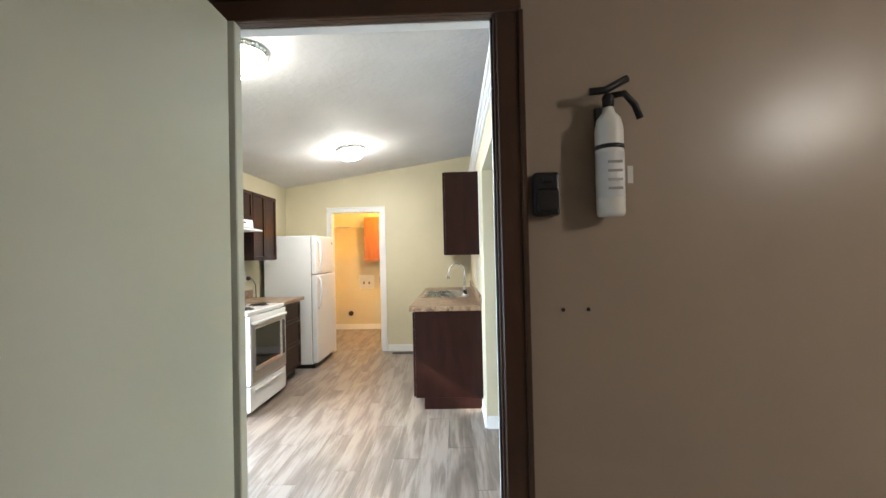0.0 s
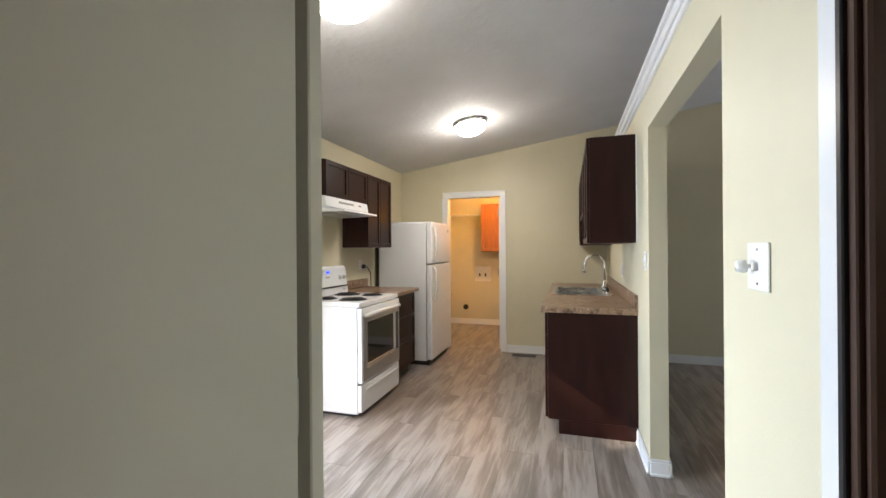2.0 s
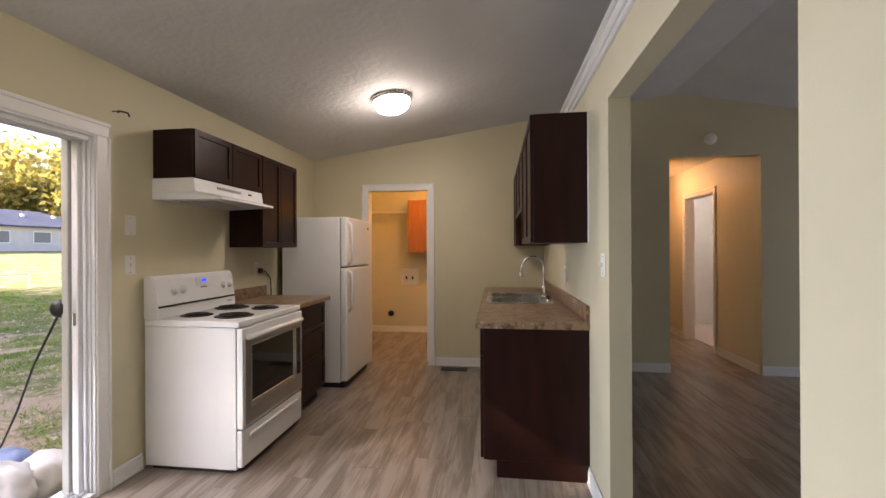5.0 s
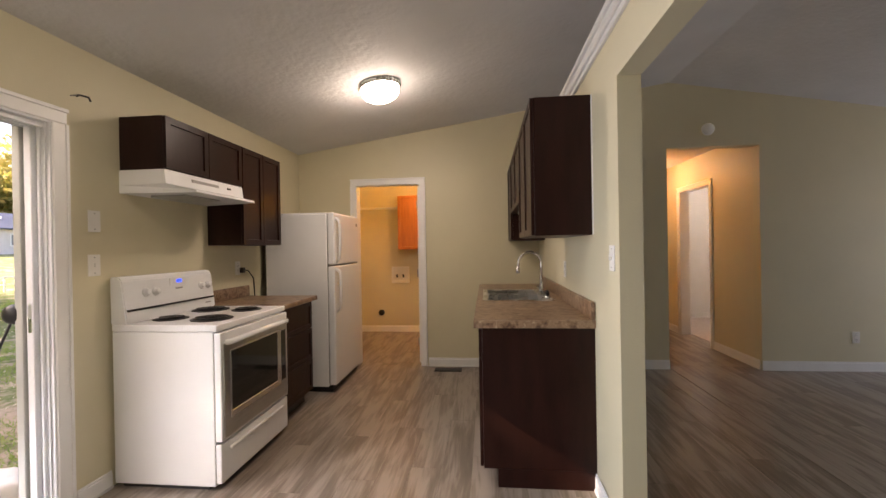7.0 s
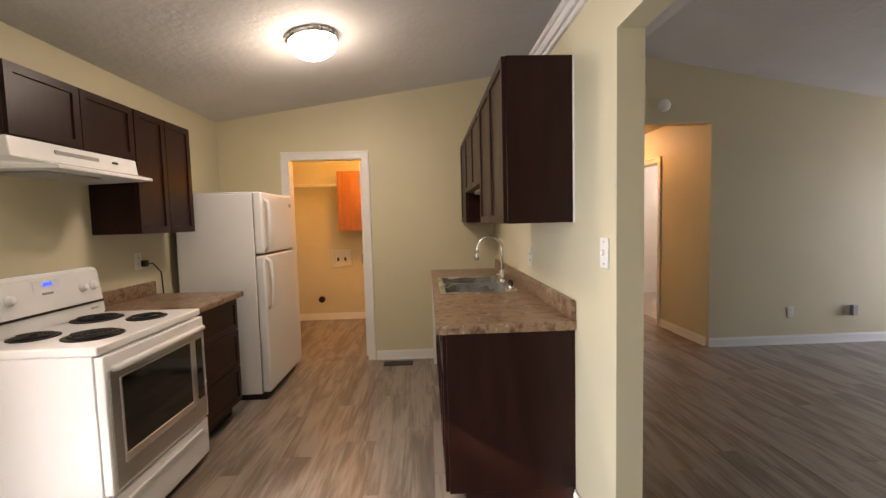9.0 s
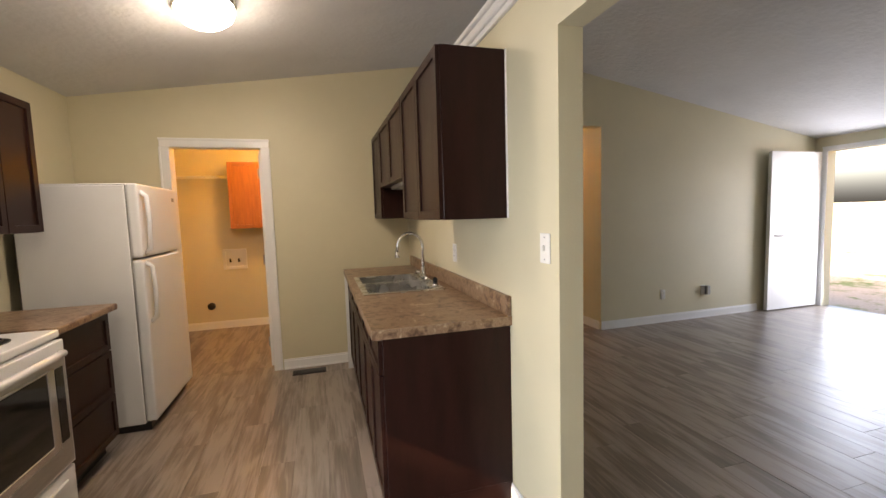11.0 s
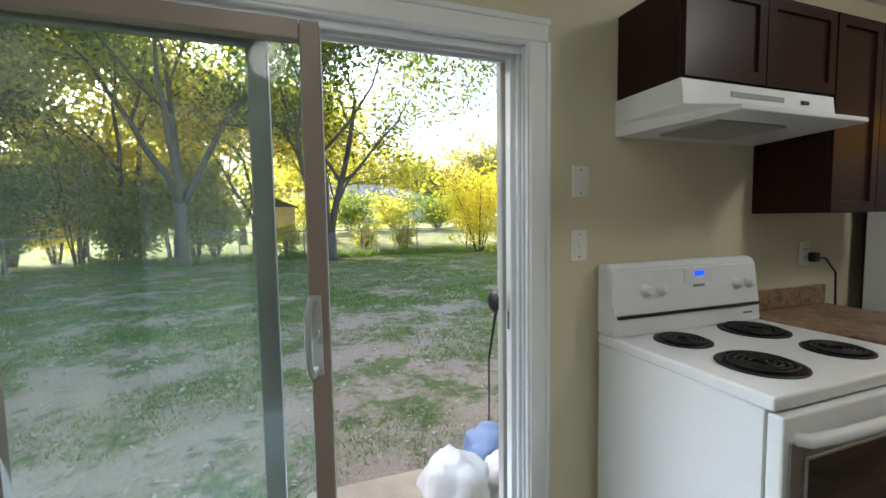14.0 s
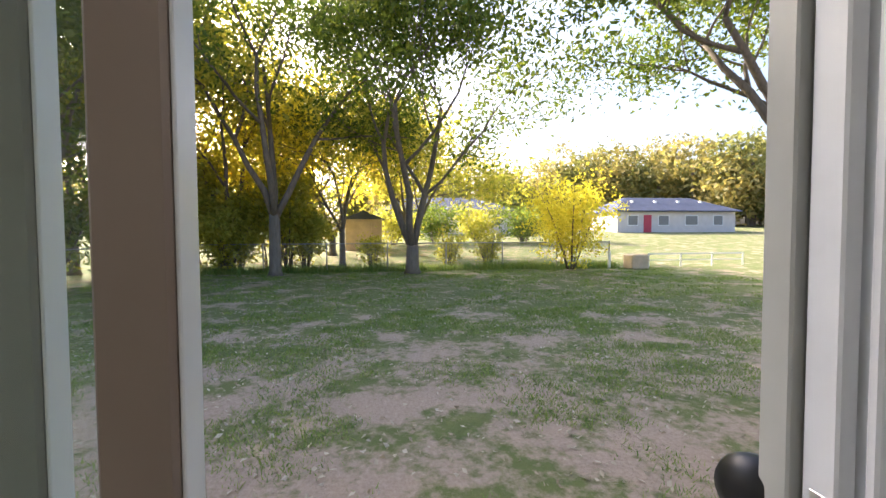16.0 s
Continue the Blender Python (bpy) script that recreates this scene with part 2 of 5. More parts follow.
ESPRESSO = material("espresso stained wood", (0.021, 0.0068, 0.005), 0.33, var=0.30, scale=3, stretch=(6, 6, 1), bump=0.06, bscale=40, second=0.3, spec=0.22)
APPL = material("white enamel", (0.80, 0.81, 0.82), 0.22, var=0.02, scale=4)
APPL2 = material("white textured appliance paint", (0.78, 0.79, 0.80), 0.35, var=0.02, scale=4, bump=0.15, bscale=220)
BLACK = material("black plastic", (0.012, 0.012, 0.013), 0.35, var=0.2, scale=20)
COIL = material("black burner coil", (0.02, 0.018, 0.018), 0.45, metal=0.4, var=0.3, scale=30)
CHROME = material("brushed chrome", (0.70, 0.70, 0.70), 0.18, metal=1.0, var=0.06, scale=12)
DARKSTEEL = material("dark brushed steel", (0.50, 0.50, 0.49), 0.30, metal=0.9, var=0.08, scale=9, stretch=(1, 1, 8))
STEEL = material("stainless steel", (0.72, 0.72, 0.71), 0.27, metal=1.0, var=0.10, scale=9, stretch=(1, 8, 1))
OVENGLASS = material("dark oven glass", (0.012, 0.011, 0.010), 0.06, var=0.1, scale=3)
OAK = material("honey oak", (0.34, 0.115, 0.025), 0.4, var=0.25, scale=4, stretch=(8, 8, 1), bump=0.05, second=0.3)
PLASTIC = material("white plastic", (0.78, 0.77, 0.73), 0.35, var=0.02, scale=10)
VINYL = material("white vinyl frame", (0.74, 0.76, 0.78), 0.35, var=0.05, scale=4, second=0.3)
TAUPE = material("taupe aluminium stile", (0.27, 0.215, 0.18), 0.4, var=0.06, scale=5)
# shade on the fixed sash and outer stop is put into these two greys
SHADESTILE = material("grey green stile, shade in colour", (0.19, 0.20, 0.185), 0.38, var=0.06, scale=5)
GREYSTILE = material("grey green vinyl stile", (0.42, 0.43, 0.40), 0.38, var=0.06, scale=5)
PLANK = plank_material("grey brown vinyl plank")
SUBFLOOR = material("dark plank joint", (0.085, 0.068, 0.056), 0.8, var=0.1)
CONCRETE = material("concrete floor", (0.30, 0.28, 0.26), 0.8, var=0.15, scale=3, bump=0.2)
GLASS = glass_material("window glass")
BARK = material("grey bark", (0.16, 0.13, 0.10), 0.9, var=0.35, scale=5, stretch=(3, 3, 0.6), bump=0.8, bscale=18, second=0.4)
LEAF = leaf_material("green leaves", (0.055, 0.10, 0.02), (0.18, 0.22, 0.04))
LEAFY = leaf_material("yellow green leaves", (0.22, 0.25, 0.045), (0.44, 0.41, 0.08), 0.55)
LEAFG = leaf_material("golden leaves", (0.50, 0.46, 0.04), (0.68, 0.60, 0.08), 0.55)
LEAFD = leaf_material("dark shade leaves", (0.09, 0.16, 0.04), (0.22, 0.28, 0.07), 0.5)
# distance haze is mixed into these two duller leaf colours
LEAFFAR = leaf_material("haze-paled far autumn leaves", (0.17, 0.17, 0.06), (0.36, 0.30, 0.12), 0.45)
LEAFFAR2 = leaf_material("haze-paled far green leaves", (0.13, 0.15, 0.06), (0.25, 0.25, 0.10), 0.45)
GRASS = leaf_material("grass blades", (0.10, 0.20, 0.045), (0.27, 0.32, 0.10), 0.4)
DRYLEAF = leaf_material("fallen leaves", (0.30, 0.24, 0.16), (0.55, 0.50, 0.42), 0.2)
GROUND = ground_material("thin lawn and bare earth")
GALV = material("galvanised steel", (0.34, 0.34, 0.33), 0.5, metal=0.7, var=0.1)
SIDING = material("pale house siding", (0.58, 0.54, 0.52), 0.7, var=0.06, scale=2)
SHINGLE = material("blue grey shingles", (0.06, 0.072, 0.12), 0.85, var=0.2, scale=2, bump=0.3)
REDDOOR = material("red door paint", (0.42, 0.03, 0.06), 0.4, var=0.1)
DARKPANE = material("grey window pane", (0.22, 0.22, 0.22), 0.12, var=0.1)
TANWOOD = material("tan shed boards", (0.58, 0.45, 0.30), 0.8, var=0.12, scale=3)
STONE = material("sandy stone slab", (0.48, 0.38, 0.27), 0.85, var=0.18, scale=4, bump=0.3)
BAGW = material("white plastic bag", (0.75, 0.72, 0.70), 0.45, var=0.06, scale=8, bump=0.4, bscale=20)
BAGB = material("blue plastic bag", (0.24, 0.31, 0.52), 0.45, var=0.15, scale=8, bump=0.4, bscale=20)
SHADE = glow("lit frosted glass", (1.0, 0.90, 0.74), 3.0)
LCD = glow("blue clock display", (0.02, 0.06, 1.0), 0.5)
CARPET = material("pale carpet", (0.55, 0.48, 0.44), 0.95, var=0.08, scale=20, bump=0.4)


def laminate():
    """Stone-look laminate: clouds of brown and tan with dark and pale flecks."""
    m = bpy.data.materials.new("brown mottled laminate")
    m.use_nodes = True
    nt = m.node_tree
    b = nt.nodes["Principled BSDF"]
    b.inputs["Roughness"].default_value = 0.32
    geo = nt.nodes.new("ShaderNodeNewGeometry")
    big, small = nt.nodes.new("ShaderNodeTexNoise"), nt.nodes.new("ShaderNodeTexNoise")
    big.inputs["Scale"].default_value, big.inputs["Detail"].default_value, big.inputs["Distortion"].default_value = 13, 6, 1.2
    small.inputs["Scale"].default_value, small.inputs["Detail"].default_value = 60, 4
    mx = nt.nodes.new("ShaderNodeMath")
    mx.operation = "MULTIPLY_ADD"
    mx.inputs[1].default_value = 0.45
    nt.links.new(geo.outputs["Position"], big.inputs["Vector"])
    nt.links.new(geo.outputs["Position"], small.inputs["Vector"])
    nt.links.new(small.outputs[0], mx.inputs[0])
    nt.links.new(big.outputs[0], mx.inputs[2])
    ramp = nt.nodes.new("ShaderNodeValToRGB")
    e = ramp.color_ramp.elements
    e[0].position, e[0].color = 0.52, (0.085, 0.045, 0.026, 1)
    e[1].position, e[1].color = 0.94, (0.46, 0.35, 0.24, 1)
    for at, c in ((0.66, (0.20, 0.12, 0.07, 1)), (0.75, (0.30, 0.20, 0.125, 1)), (0.84, (0.24, 0.15, 0.09, 1))):
        e.new(at).color = c
    nt.links.new(mx.outputs[0], ramp.inputs[0])
    nt.links.new(ramp.outputs[0], b.inputs["Base Color"])
    return m


LAMINATE = laminate()

# ---- building helpers ----
ORG = {}


def thing(name, at, label, category, group="", kind=""):
    """An empty at a thing's base, under which its parts go."""
    ob = new(name)
    ob.location = at
    ob.empty_display_size = 0.1
    ORG[ob.name] = Vector(at)
    return tagged(ob, label, category, group, kind)


def link(name, bm, mat, smooth=False, org=None):
    if org is not None:
        bmesh.ops.translate(bm, verts=bm.verts, vec=-org)
    me = bpy.data.meshes.new(name)
    bm.to_mesh(me)
    bm.free()
    if smooth:
        me.polygons.foreach_set("use_smooth", [True] * len(me.polygons))
    me.materials.append(mat)
    return new(name, me)


def part(name, bm, mat, parent, label="", smooth=False):
    org = ORG[parent.name]
    ob = link(name, bm, mat, smooth, org)
    ob.parent = parent
    ORG[ob.name] = org
    if label:
        tagged(ob, label)
    return ob


def solid(name, bm, mat, label, category, kind="", smooth=False, group=""):
    """A thing or a piece of the setting that is one mesh, with its origin at its base."""
    xs = [v.co for v in bm.verts]
    lo = Vector([min(c[i] for c in xs) for i in range(3)])
    hi = Vector([max(c[i] for c in xs) for i in range(3)])
    at = Vector(((lo.x + hi.x) / 2, (lo.y + hi.y) / 2, lo.z))
    ob = link(name, bm, mat, smooth, at)
    ob.location = at
    ORG[ob.name] = at
    return tagged(ob, label, category, group, kind)


def box(x0, x1, y0, y1, z0, z1, bevel=0.0, bm=None, seg=1):
    bm = bm or bmesh.new()
    m = Matrix.LocRotScale(((x0 + x1) / 2, (y0 + y1) / 2, (z0 + z1) / 2), None, (abs(x1 - x0), abs(y1 - y0), abs(z1 - z0)))
    r = bmesh.ops.create_cube(bm, size=1, matrix=m)
    if bevel:
        edges = list({e for v in r["verts"] for e in v.link_edges})
        bmesh.ops.bevel(bm, geom=edges, offset=bevel, segments=seg, affect="EDGES", profile=0.5)
    return bm


def prism(poly, axis, a, b, bm=None):
    """A polygon in the plane across an axis, drawn out from a to b."""
    bm = bm or bmesh.new()
    def at(p, d):
        return {"x": (d, p[0], p[1]), "y": (p[0], d, p[1]), "z": (p[0], p[1], d)}[axis]
    va = [bm.verts.new(at(p, a)) for p in poly]
    vb = [bm.verts.new(at(p, b)) for p in poly]
    n = len(poly)
    bm.faces.new(va)
    bm.faces.new(vb[::-1])
    for i in range(n):
        bm.faces.new((va[i], vb[i], vb[(i + 1) % n], va[(i + 1) % n]))
    bmesh.ops.recalc_face_normals(bm, faces=bm.faces)
    return bm


def rod(points, r, bm=None, n=10, taper=None):
    """A round tube through points."""
    bm = bm or bmesh.new()
    pts = [Vector(p) for p in points]
    rings = []
    for i, p in enumerate(pts):
        d = (pts[min(i + 1, len(pts) - 1)] - pts[max(i - 1, 0)]).normalized()
        side = d.cross(Vector((0.13, 0.31, 0.94))).normalized()
        up = side.cross(d)
        rr = r if taper is None else taper[i]
        rings.append([bm.verts.new(p + (side * math.cos(a) + up * math.sin(a)) * rr) for a in (2 * math.pi * k / n for k in range(n))])
    for a, b in zip(rings, rings[1:]):
        for k in range(n):
            bm.faces.new((a[k], a[(k + 1) % n], b[(k + 1) % n], b[k]))
    bm.faces.new(rings[0][::-1])
    bm.faces.new(rings[-1])
    return bm


def lathe(profile, at, turn=None, n=24, bm=None):
    """A profile of (radius, height) turned about z, then posed."""
    bm = bm or bmesh.new()
    m = Matrix.Translation(at) @ (turn or Matrix.Identity(4))
    rings = []
    for r, h in profile:
        rings.append([bm.verts.new(m @ Vector((max(r, 1e-4) * math.cos(2 * math.pi * k / n), max(r, 1e-4) * math.sin(2 * math.pi * k / n), h))) for k in range(n)])
    for a, b in zip(rings, rings[1:]):
        for k in range(n):
            bm.faces.new((a[k], a[(k + 1) % n], b[(k + 1) % n], b[k]))
    bm.faces.new(rings[0][::-1])
    bm.faces.new(rings[-1])
    bmesh.ops.recalc_face_normals(bm, faces=bm.faces)
    return bm


def wall_along(axis, fixed0, fixed1, a, b, z0, z1, holes):
    """A wall along an axis, with holes (from, to, bottom, top) right through it."""
    bm = bmesh.new()
    def piece(p, q, lo, hi):
        if q - p < 1e-4 or hi - lo < 1e-4:
            return
        if axis == "x":
            box(p, q, fixed0, fixed1, lo, hi, bm=bm)
        else:
            box(fixed0, fixed1, p, q, lo, hi, bm=bm)
    at = a
    for h0, h1, hb, ht in sorted(holes):
        piece(at, h0, z0, z1)
        piece(h0, h1, z0, hb)
        piece(h0, h1, ht, z1)
        at = h1
    piece(at, b, z0, z1)
    return bm

# ---- structure ----
W, L, B, E = 0.513, -2.158, 6.23, 6.10           # partition, west wall, north wall, east wall
DOOR_Y0, DOOR_Y1, DOOR_TOP = 1.80, 3.53, 1.98     # sliding door opening
OP0, OP1, OPZ = 2.315, 3.541, 2.03                # opening in the partition
EX0, EX1, EZ = -0.402, 0.415, 2.10                 # entry doorway


def gable_wall(y0, y1, x0, x1, holes):
    """A wall across the vault, its top cut to the two slopes, with holes (from, to, top) that start at the floor."""
    bm = bmesh.new()
    cuts = sorted({x0, x1, *(v for h in holes for v in h[:2]), *((1.86,) if x0 < 1.86 < x1 else ())})
    for a, b in zip(cuts, cuts[1:]):
        bottom = 0.0
        for h0, h1, ht in holes:
            if h0 <= a and b <= h1:
                bottom = ht
        prism([(a, bottom), (b, bottom), (b, ceil_z(b) + 0.03), (a, ceil_z(a) + 0.03)], "y", y0, y1, bm)
    return bm


def setting(name, bm, mat, label, category="wall"):
    return solid(name, bm, mat, label, category, "structure")


setting("wall_north", gable_wall(B, B + 0.12, L - 0.14, E + 0.14, [(-1.505, -0.765, 2.03), (1.83, 2.73, 2.30)]), WALL, "sage cream painted gable wall with a laundry doorway")
setting("wall_south", gable_wall(1.553, 1.60, L - 0.14, E + 0.14, [(EX0 - 0.07, EX1 + 0.03, EZ + 0.03)]), WALL, "sage cream painted wall around the entry doorway")
setting("wall_west", wall_along("y", L - 0.14, L, 1.60, B, 0, 2.45, [(DOOR_Y0, DOOR_Y1, 0, DOOR_TOP)]), WALL, "sage cream painted outside wall with a sliding door")
setting("wall_partition", wall_along("y", W, W + 0.10, 1.60, B, 0, 2.28, [(OP0, OP1, 0, OPZ)]), WALL, "sage cream partition, open above, with a wide opening")
setting("wall_east", wall_along("y", E, E + 0.14, 1.60, B, 0, 2.40, [(5.12, 6.08, 0, 2.05)]), WALL, "sage cream living room wall with the open front door")
bm = box(W - 0.03, W + 0.13, 1.60, B, 2.28, 2.325, 0.006)
box(W - 0.016, W + 0.116, 1.60, B, 2.25, 2.279, 0.004, bm)
box(W - 0.045, W + 0.145, 1.60, B, 2.326, 2.352, 0.006, bm)
setting("trim_partition_cap", bm, TRIM, "white moulded cap along the top of the partition", "trim")
bm = prism([(L - 0.2, ceil_z(L - 0.2)), (1.86, ceil_z(1.86)), (1.86, 3.15), (L - 0.2, 2.55)], "y", 1.553, B + 0.13)
prism([(1.86, ceil_z(1.86)), (E + 0.2, ceil_z(E + 0.2)), (E + 0.2, 2.4), (1.86, 3.15)], "y", 1.553, B + 0.13, bm)
setting("ceiling_vault", bm, CEIL, "pale grey textured vaulted ceiling", "ceiling")
# laundry room
setting("wall_laundry_back", box(L - 0.14, 0.62, 8.10, 8.22, 0, 2.5), WALL, "cream laundry back wall in warm lamplight")
setting("wall_laundry_west", box(L - 0.14, L, B + 0.12, 8.10, 0, 2.5), WALL, "cream laundry side wall")
setting("wall_laundry_east", box(0.50, 0.62, B + 0.12, 8.10, 0, 2.5), WALL, "cream laundry side wall")
setting("ceiling_laundry", box(L - 0.14, 0.62, B + 0.12, 8.22, 2.45, 2.55), CEIL, "flat pale ceiling over the laundry", "ceiling")
# hall and the bright room beside it
setting("wall_hall_west", box(1.71, 1.83, B + 0.12, 9.4, 0, 2.5), WALL, "cream hall wall in warm lamplight")
setting("wall_hall_east", wall_along("y", 2.73, 2.85, B + 0.12, 9.4, 0, 2.5, [(7.17, 7.99, 0, 2.05)]), WALL, "cream hall wall with a white cased doorway")
setting("wall_hall_end", box(1.71, 4.9, 9.4, 9.52, 0, 2.5), WALL, "cream end wall of the hall")
setting("ceiling_hall", box(1.71, 4.9, B + 0.12, 9.52, 2.45, 2.55), CEIL, "flat ceiling of the hall", "ceiling")
setting("wall_bedroom_east", box(4.8, 4.9, B + 0.12, 9.4, 0, 2.5), TRIM, "white wall of the bedroom off the hall")
setting("floor_bedroom", box(2.86, 4.8, B + 0.12, 9.4, -0.05, 0.006), CARPET, "pale carpet in the bedroom", "floor")
# entry room in which the walk starts
GX0, GX1, GY0 = -1.10, 3.90, -1.70
setting("wall_entry_north", wall_along("x", 1.537, 1.551, GX0, GX1, 0, 2.5, [(EX0 - 0.03, EX1 + 0.03, 0, EZ + 0.03)]), GARAGE, "tan semi-gloss panelled wall around the brown door frame")
setting("wall_entry_west", box(GX0 - 0.1, GX0, GY0, 1.551, 0, 2.5), GARAGE, "tan wall of the entry room")
setting("wall_entry_east", box(GX1, GX1 + 0.1, GY0, 1.551, 0, 2.5), GARAGE, "tan wall of the entry room")
setting("wall_entry_south", box(GX0 - 0.1, GX1 + 0.1, GY0 - 0.1, GY0, 0, 2.5), GARAGE, "tan wall of the entry room")
setting("ceiling_entry", box(GX0 - 0.1, GX1 + 0.1, GY0 - 0.1, 1.551, 2.5, 2.6), CEIL, "flat ceiling of the entry room", "ceiling")
setting("floor_entry", box(GX0, GX1, GY0, 1.537, -0.06, 0.0), CONCRETE, "grey concrete floor of the entry room", "floor")
setting("floor_base", box(L - 0.14, E + 0.14, 1.538, 9.5, -0.10, -0.006), SUBFLOOR, "dark base under the plank floor", "floor")


def baseboard(runs, label="white moulded baseboard"):
    """Boards along the foot of a wall; each run is (x0, x1, y0, y1) of its footprint."""
    for x0, x1, y0, y1 in runs:
        bm = box(x0, x1, y0, y1, 0.0, 0.082, 0.003)
        inx, iny = (0.004, 0) if x1 - x0 < y1 - y0 else (0, 0.004)
        box(x0 + inx, x1 - inx, y0 + iny, y1 - iny, 0.082, 0.098, 0.003, bm)
        qx, qy = (0.006, 0) if x1 - x0 < y1 - y0 else (0, 0.006)
        box(x0 - qx, x1 + qx, y0 - qy, y1 + qy, 0.0, 0.016, 0.003, bm)
        setting("baseboard", bm, TRIM, label, "baseboard")


baseboard([(-0.70, 0.51, B - 0.014, B), (L, L + 0.014, 3.60, 3.80), (W - 0.014, W, OP1, 3.955), (W - 0.014, W, 1.615, OP0),
           (0.62, 1.83, B - 0.014, B), (2.73, 5.12, B - 0.014, B), (W, W + 0.10, OP1 - 0.014, OP1), (W + 0.10, W + 0.114, OP1 - 0.014, 6.21),
           (L, 0.49, 8.086, 8.10), (2.716, 2.73, B + 0.02, 7.115), (1.83, 1.844, B + 0.02, 9.39), (2.716, 2.73, 8.045, 9.38), (2.86, 4.78, 9.366, 9.380), (4.786, 4.80, 6.4, 9.38)])


def casing(name, axis, face, out, a, b, top, width, thick, mat, label):
    """Door casing on a wall's face, as two uprights and a head, stepped like moulding."""
    root = thing(name, ((a + b) / 2, face, 0) if axis == "x" else (face, (a + b) / 2, 0), label, "door trim", kind="structure")
    f0, f1 = sorted((face, face + out * thick))
    g0, g1 = sorted((face, face + out * thick * 1.5))
    for nm, p, q, lo, hi in (("side_casing", a - width, a, 0, top), ("side_casing", b, b + width, 0, top), ("head_casing", a - width, b + width, top, top + width)):
        bm = box(p, q, f0, f1, lo, hi, 0.004) if axis == "x" else box(f0, f1, p, q, lo, hi, 0.004)
        if nm == "head_casing":
            e = (p - 0.004, q + 0.004, hi - 0.016, hi + 0.004)
        elif p < a - 0.001:
            e = (p - 0.004, p + 0.012, lo, hi)
        else:
            e = (q - 0.012, q + 0.004, lo, hi)
        box(e[0], e[1], g0, g1, e[2], e[3], 0.003, bm) if axis == "x" else box(g0, g1, e[0], e[1], e[2], e[3], 0.003, bm)
        part(nm, bm, mat, root)
    return root


def jamb(name, axis, f0, f1, a, b, top, thick, mat, label):
    """The lining of a doorway through a wall."""
    bm = bmesh.new()
    for p, q, lo, hi in ((a, a + thick, 0, top), (b - thick, b, 0, top), (a, b, top - thick, top)):
        box(p, q, f0, f1, lo, hi, 0.002, bm) if axis == "x" else box(f0, f1, p, q, lo, hi, 0.002, bm)
    return setting(name, bm, mat, label, "door frame")


# laundry doorway
casing("casing_laundry", "x", B, -1, -1.485, -0.785, 2.01, 0.072, 0.012, TRIM, "white moulded casing round the laundry doorway")
jamb("jamb_laundry", "x", B - 0.004, B + 0.124, -1.505, -0.765, 2.03, 0.018, TRIM, "white lining of the laundry doorway")
ldoor = thing("door_laundry", (-0.79, 6.36, 0), "white laundry door standing open against the side", "door", kind="structure")
part("door_leaf", box(-0.820, -0.786, 6.345, 7.05, 0.012, 2.005, 0.002), TRIM, ldoor)
for hz in (0.25, 1.02, 1.80):
    part("hinge", rod([(-0.826, 6.34, hz - 0.045), (-0.826, 6.34, hz + 0.045)], 0.007), GALV, ldoor, "dull steel hinge")
# hall doorway to the bedroom
casing("casing_bedroom", "y", 2.73, -1, 7.18, 7.98, 2.04, 0.06, 0.014, TRIM, "white casing round the bedroom doorway")
jamb("jamb_bedroom", "y", 2.727, 2.853, 7.17, 7.99, 2.05, 0.016, TRIM, "white lining of the bedroom doorway")
setting("wall_bedroom_north", box(2.851, 4.799, 9.380, 9.399, 0.0, 2.449), TRIM, "white wall of the bedroom off the hall")
bdoor = thing("door_bedroom", (2.9, 7.21, 0), "white bedroom door standing open", "door", kind="structure")
part("door_leaf", box(2.87, 3.62, 7.195, 7.230, 0.012, 2.03, 0.003), TRIM, bdoor)
part("door_knob", lathe([(0.012, 0), (0.012, 0.03), (0.026, 0.04), (0.026, 0.06), (0.01, 0.07)], (3.54, 7.230, 0.95), pose(0, 0, 0, -90)), CHROME, bdoor, "brass knob", True)

# entry doorway: brown outside frame, white inner lining, grey-green leaf opened outward
casing("casing_entry", "x", 1.537, -1, EX0 - 0.032, EX1 + 0.012, EZ + 0.005, 0.078, 0.020, BROWN, "dark brown casing round the entry doorway")
bm = box(EX1 + 0.004, EX1 + 0.03, 1.530, 1.556, 0, EZ + 0.03, 0.002)
box(EX0 - 0.03, EX1 + 0.004, 1.530, 1.556, EZ + 0.004, EZ + 0.03, 0.002, bm)
setting("jamb_entry_outer", bm, BROWN, "dark brown outer lining of the entry doorway", "door frame")
bm = box(EX1, EX1 + 0.03, 1.560, 1.606, 0, EZ + 0.03, 0.002)
box(EX0 - 0.07, EX1, 1.560, 1.606, EZ, EZ + 0.03, 0.002, bm)
setting("jamb_entry_inner", bm, TRIM, "white inner lining of the entry doorway", "door frame")
setting("jamb_entry_hinge", box(EX0 - 0.03, EX0 + 0.028, 1.505, 1.545, 0, EZ, 0.003), LEAFPAINT, "grey-green hinge jamb of the entry doorway", "door frame")
setting("weather_strip", box(EX1 - 0.003, EX1 + 0.006, 1.546, 1.5595, 0.02, EZ, 0.002), BLACK, "black rubber weather strip in the door frame", "weather strip")
setting("threshold", box(EX0, EX1, 1.525, 1.606, -0.004, 0.016, 0.005), GALV, "worn metal threshold under the entry door", "threshold")
door = thing("door_entry", (EX0 - 0.02, 1.53, 0), "grey-green painted entry door opened outward", "door", kind="structure")
part("door_leaf", box(EX0 - 0.022, EX0 + 0.023, 0.66, 1.476, 0.02, 2.085, 0.003), LEAFPAINT, door)
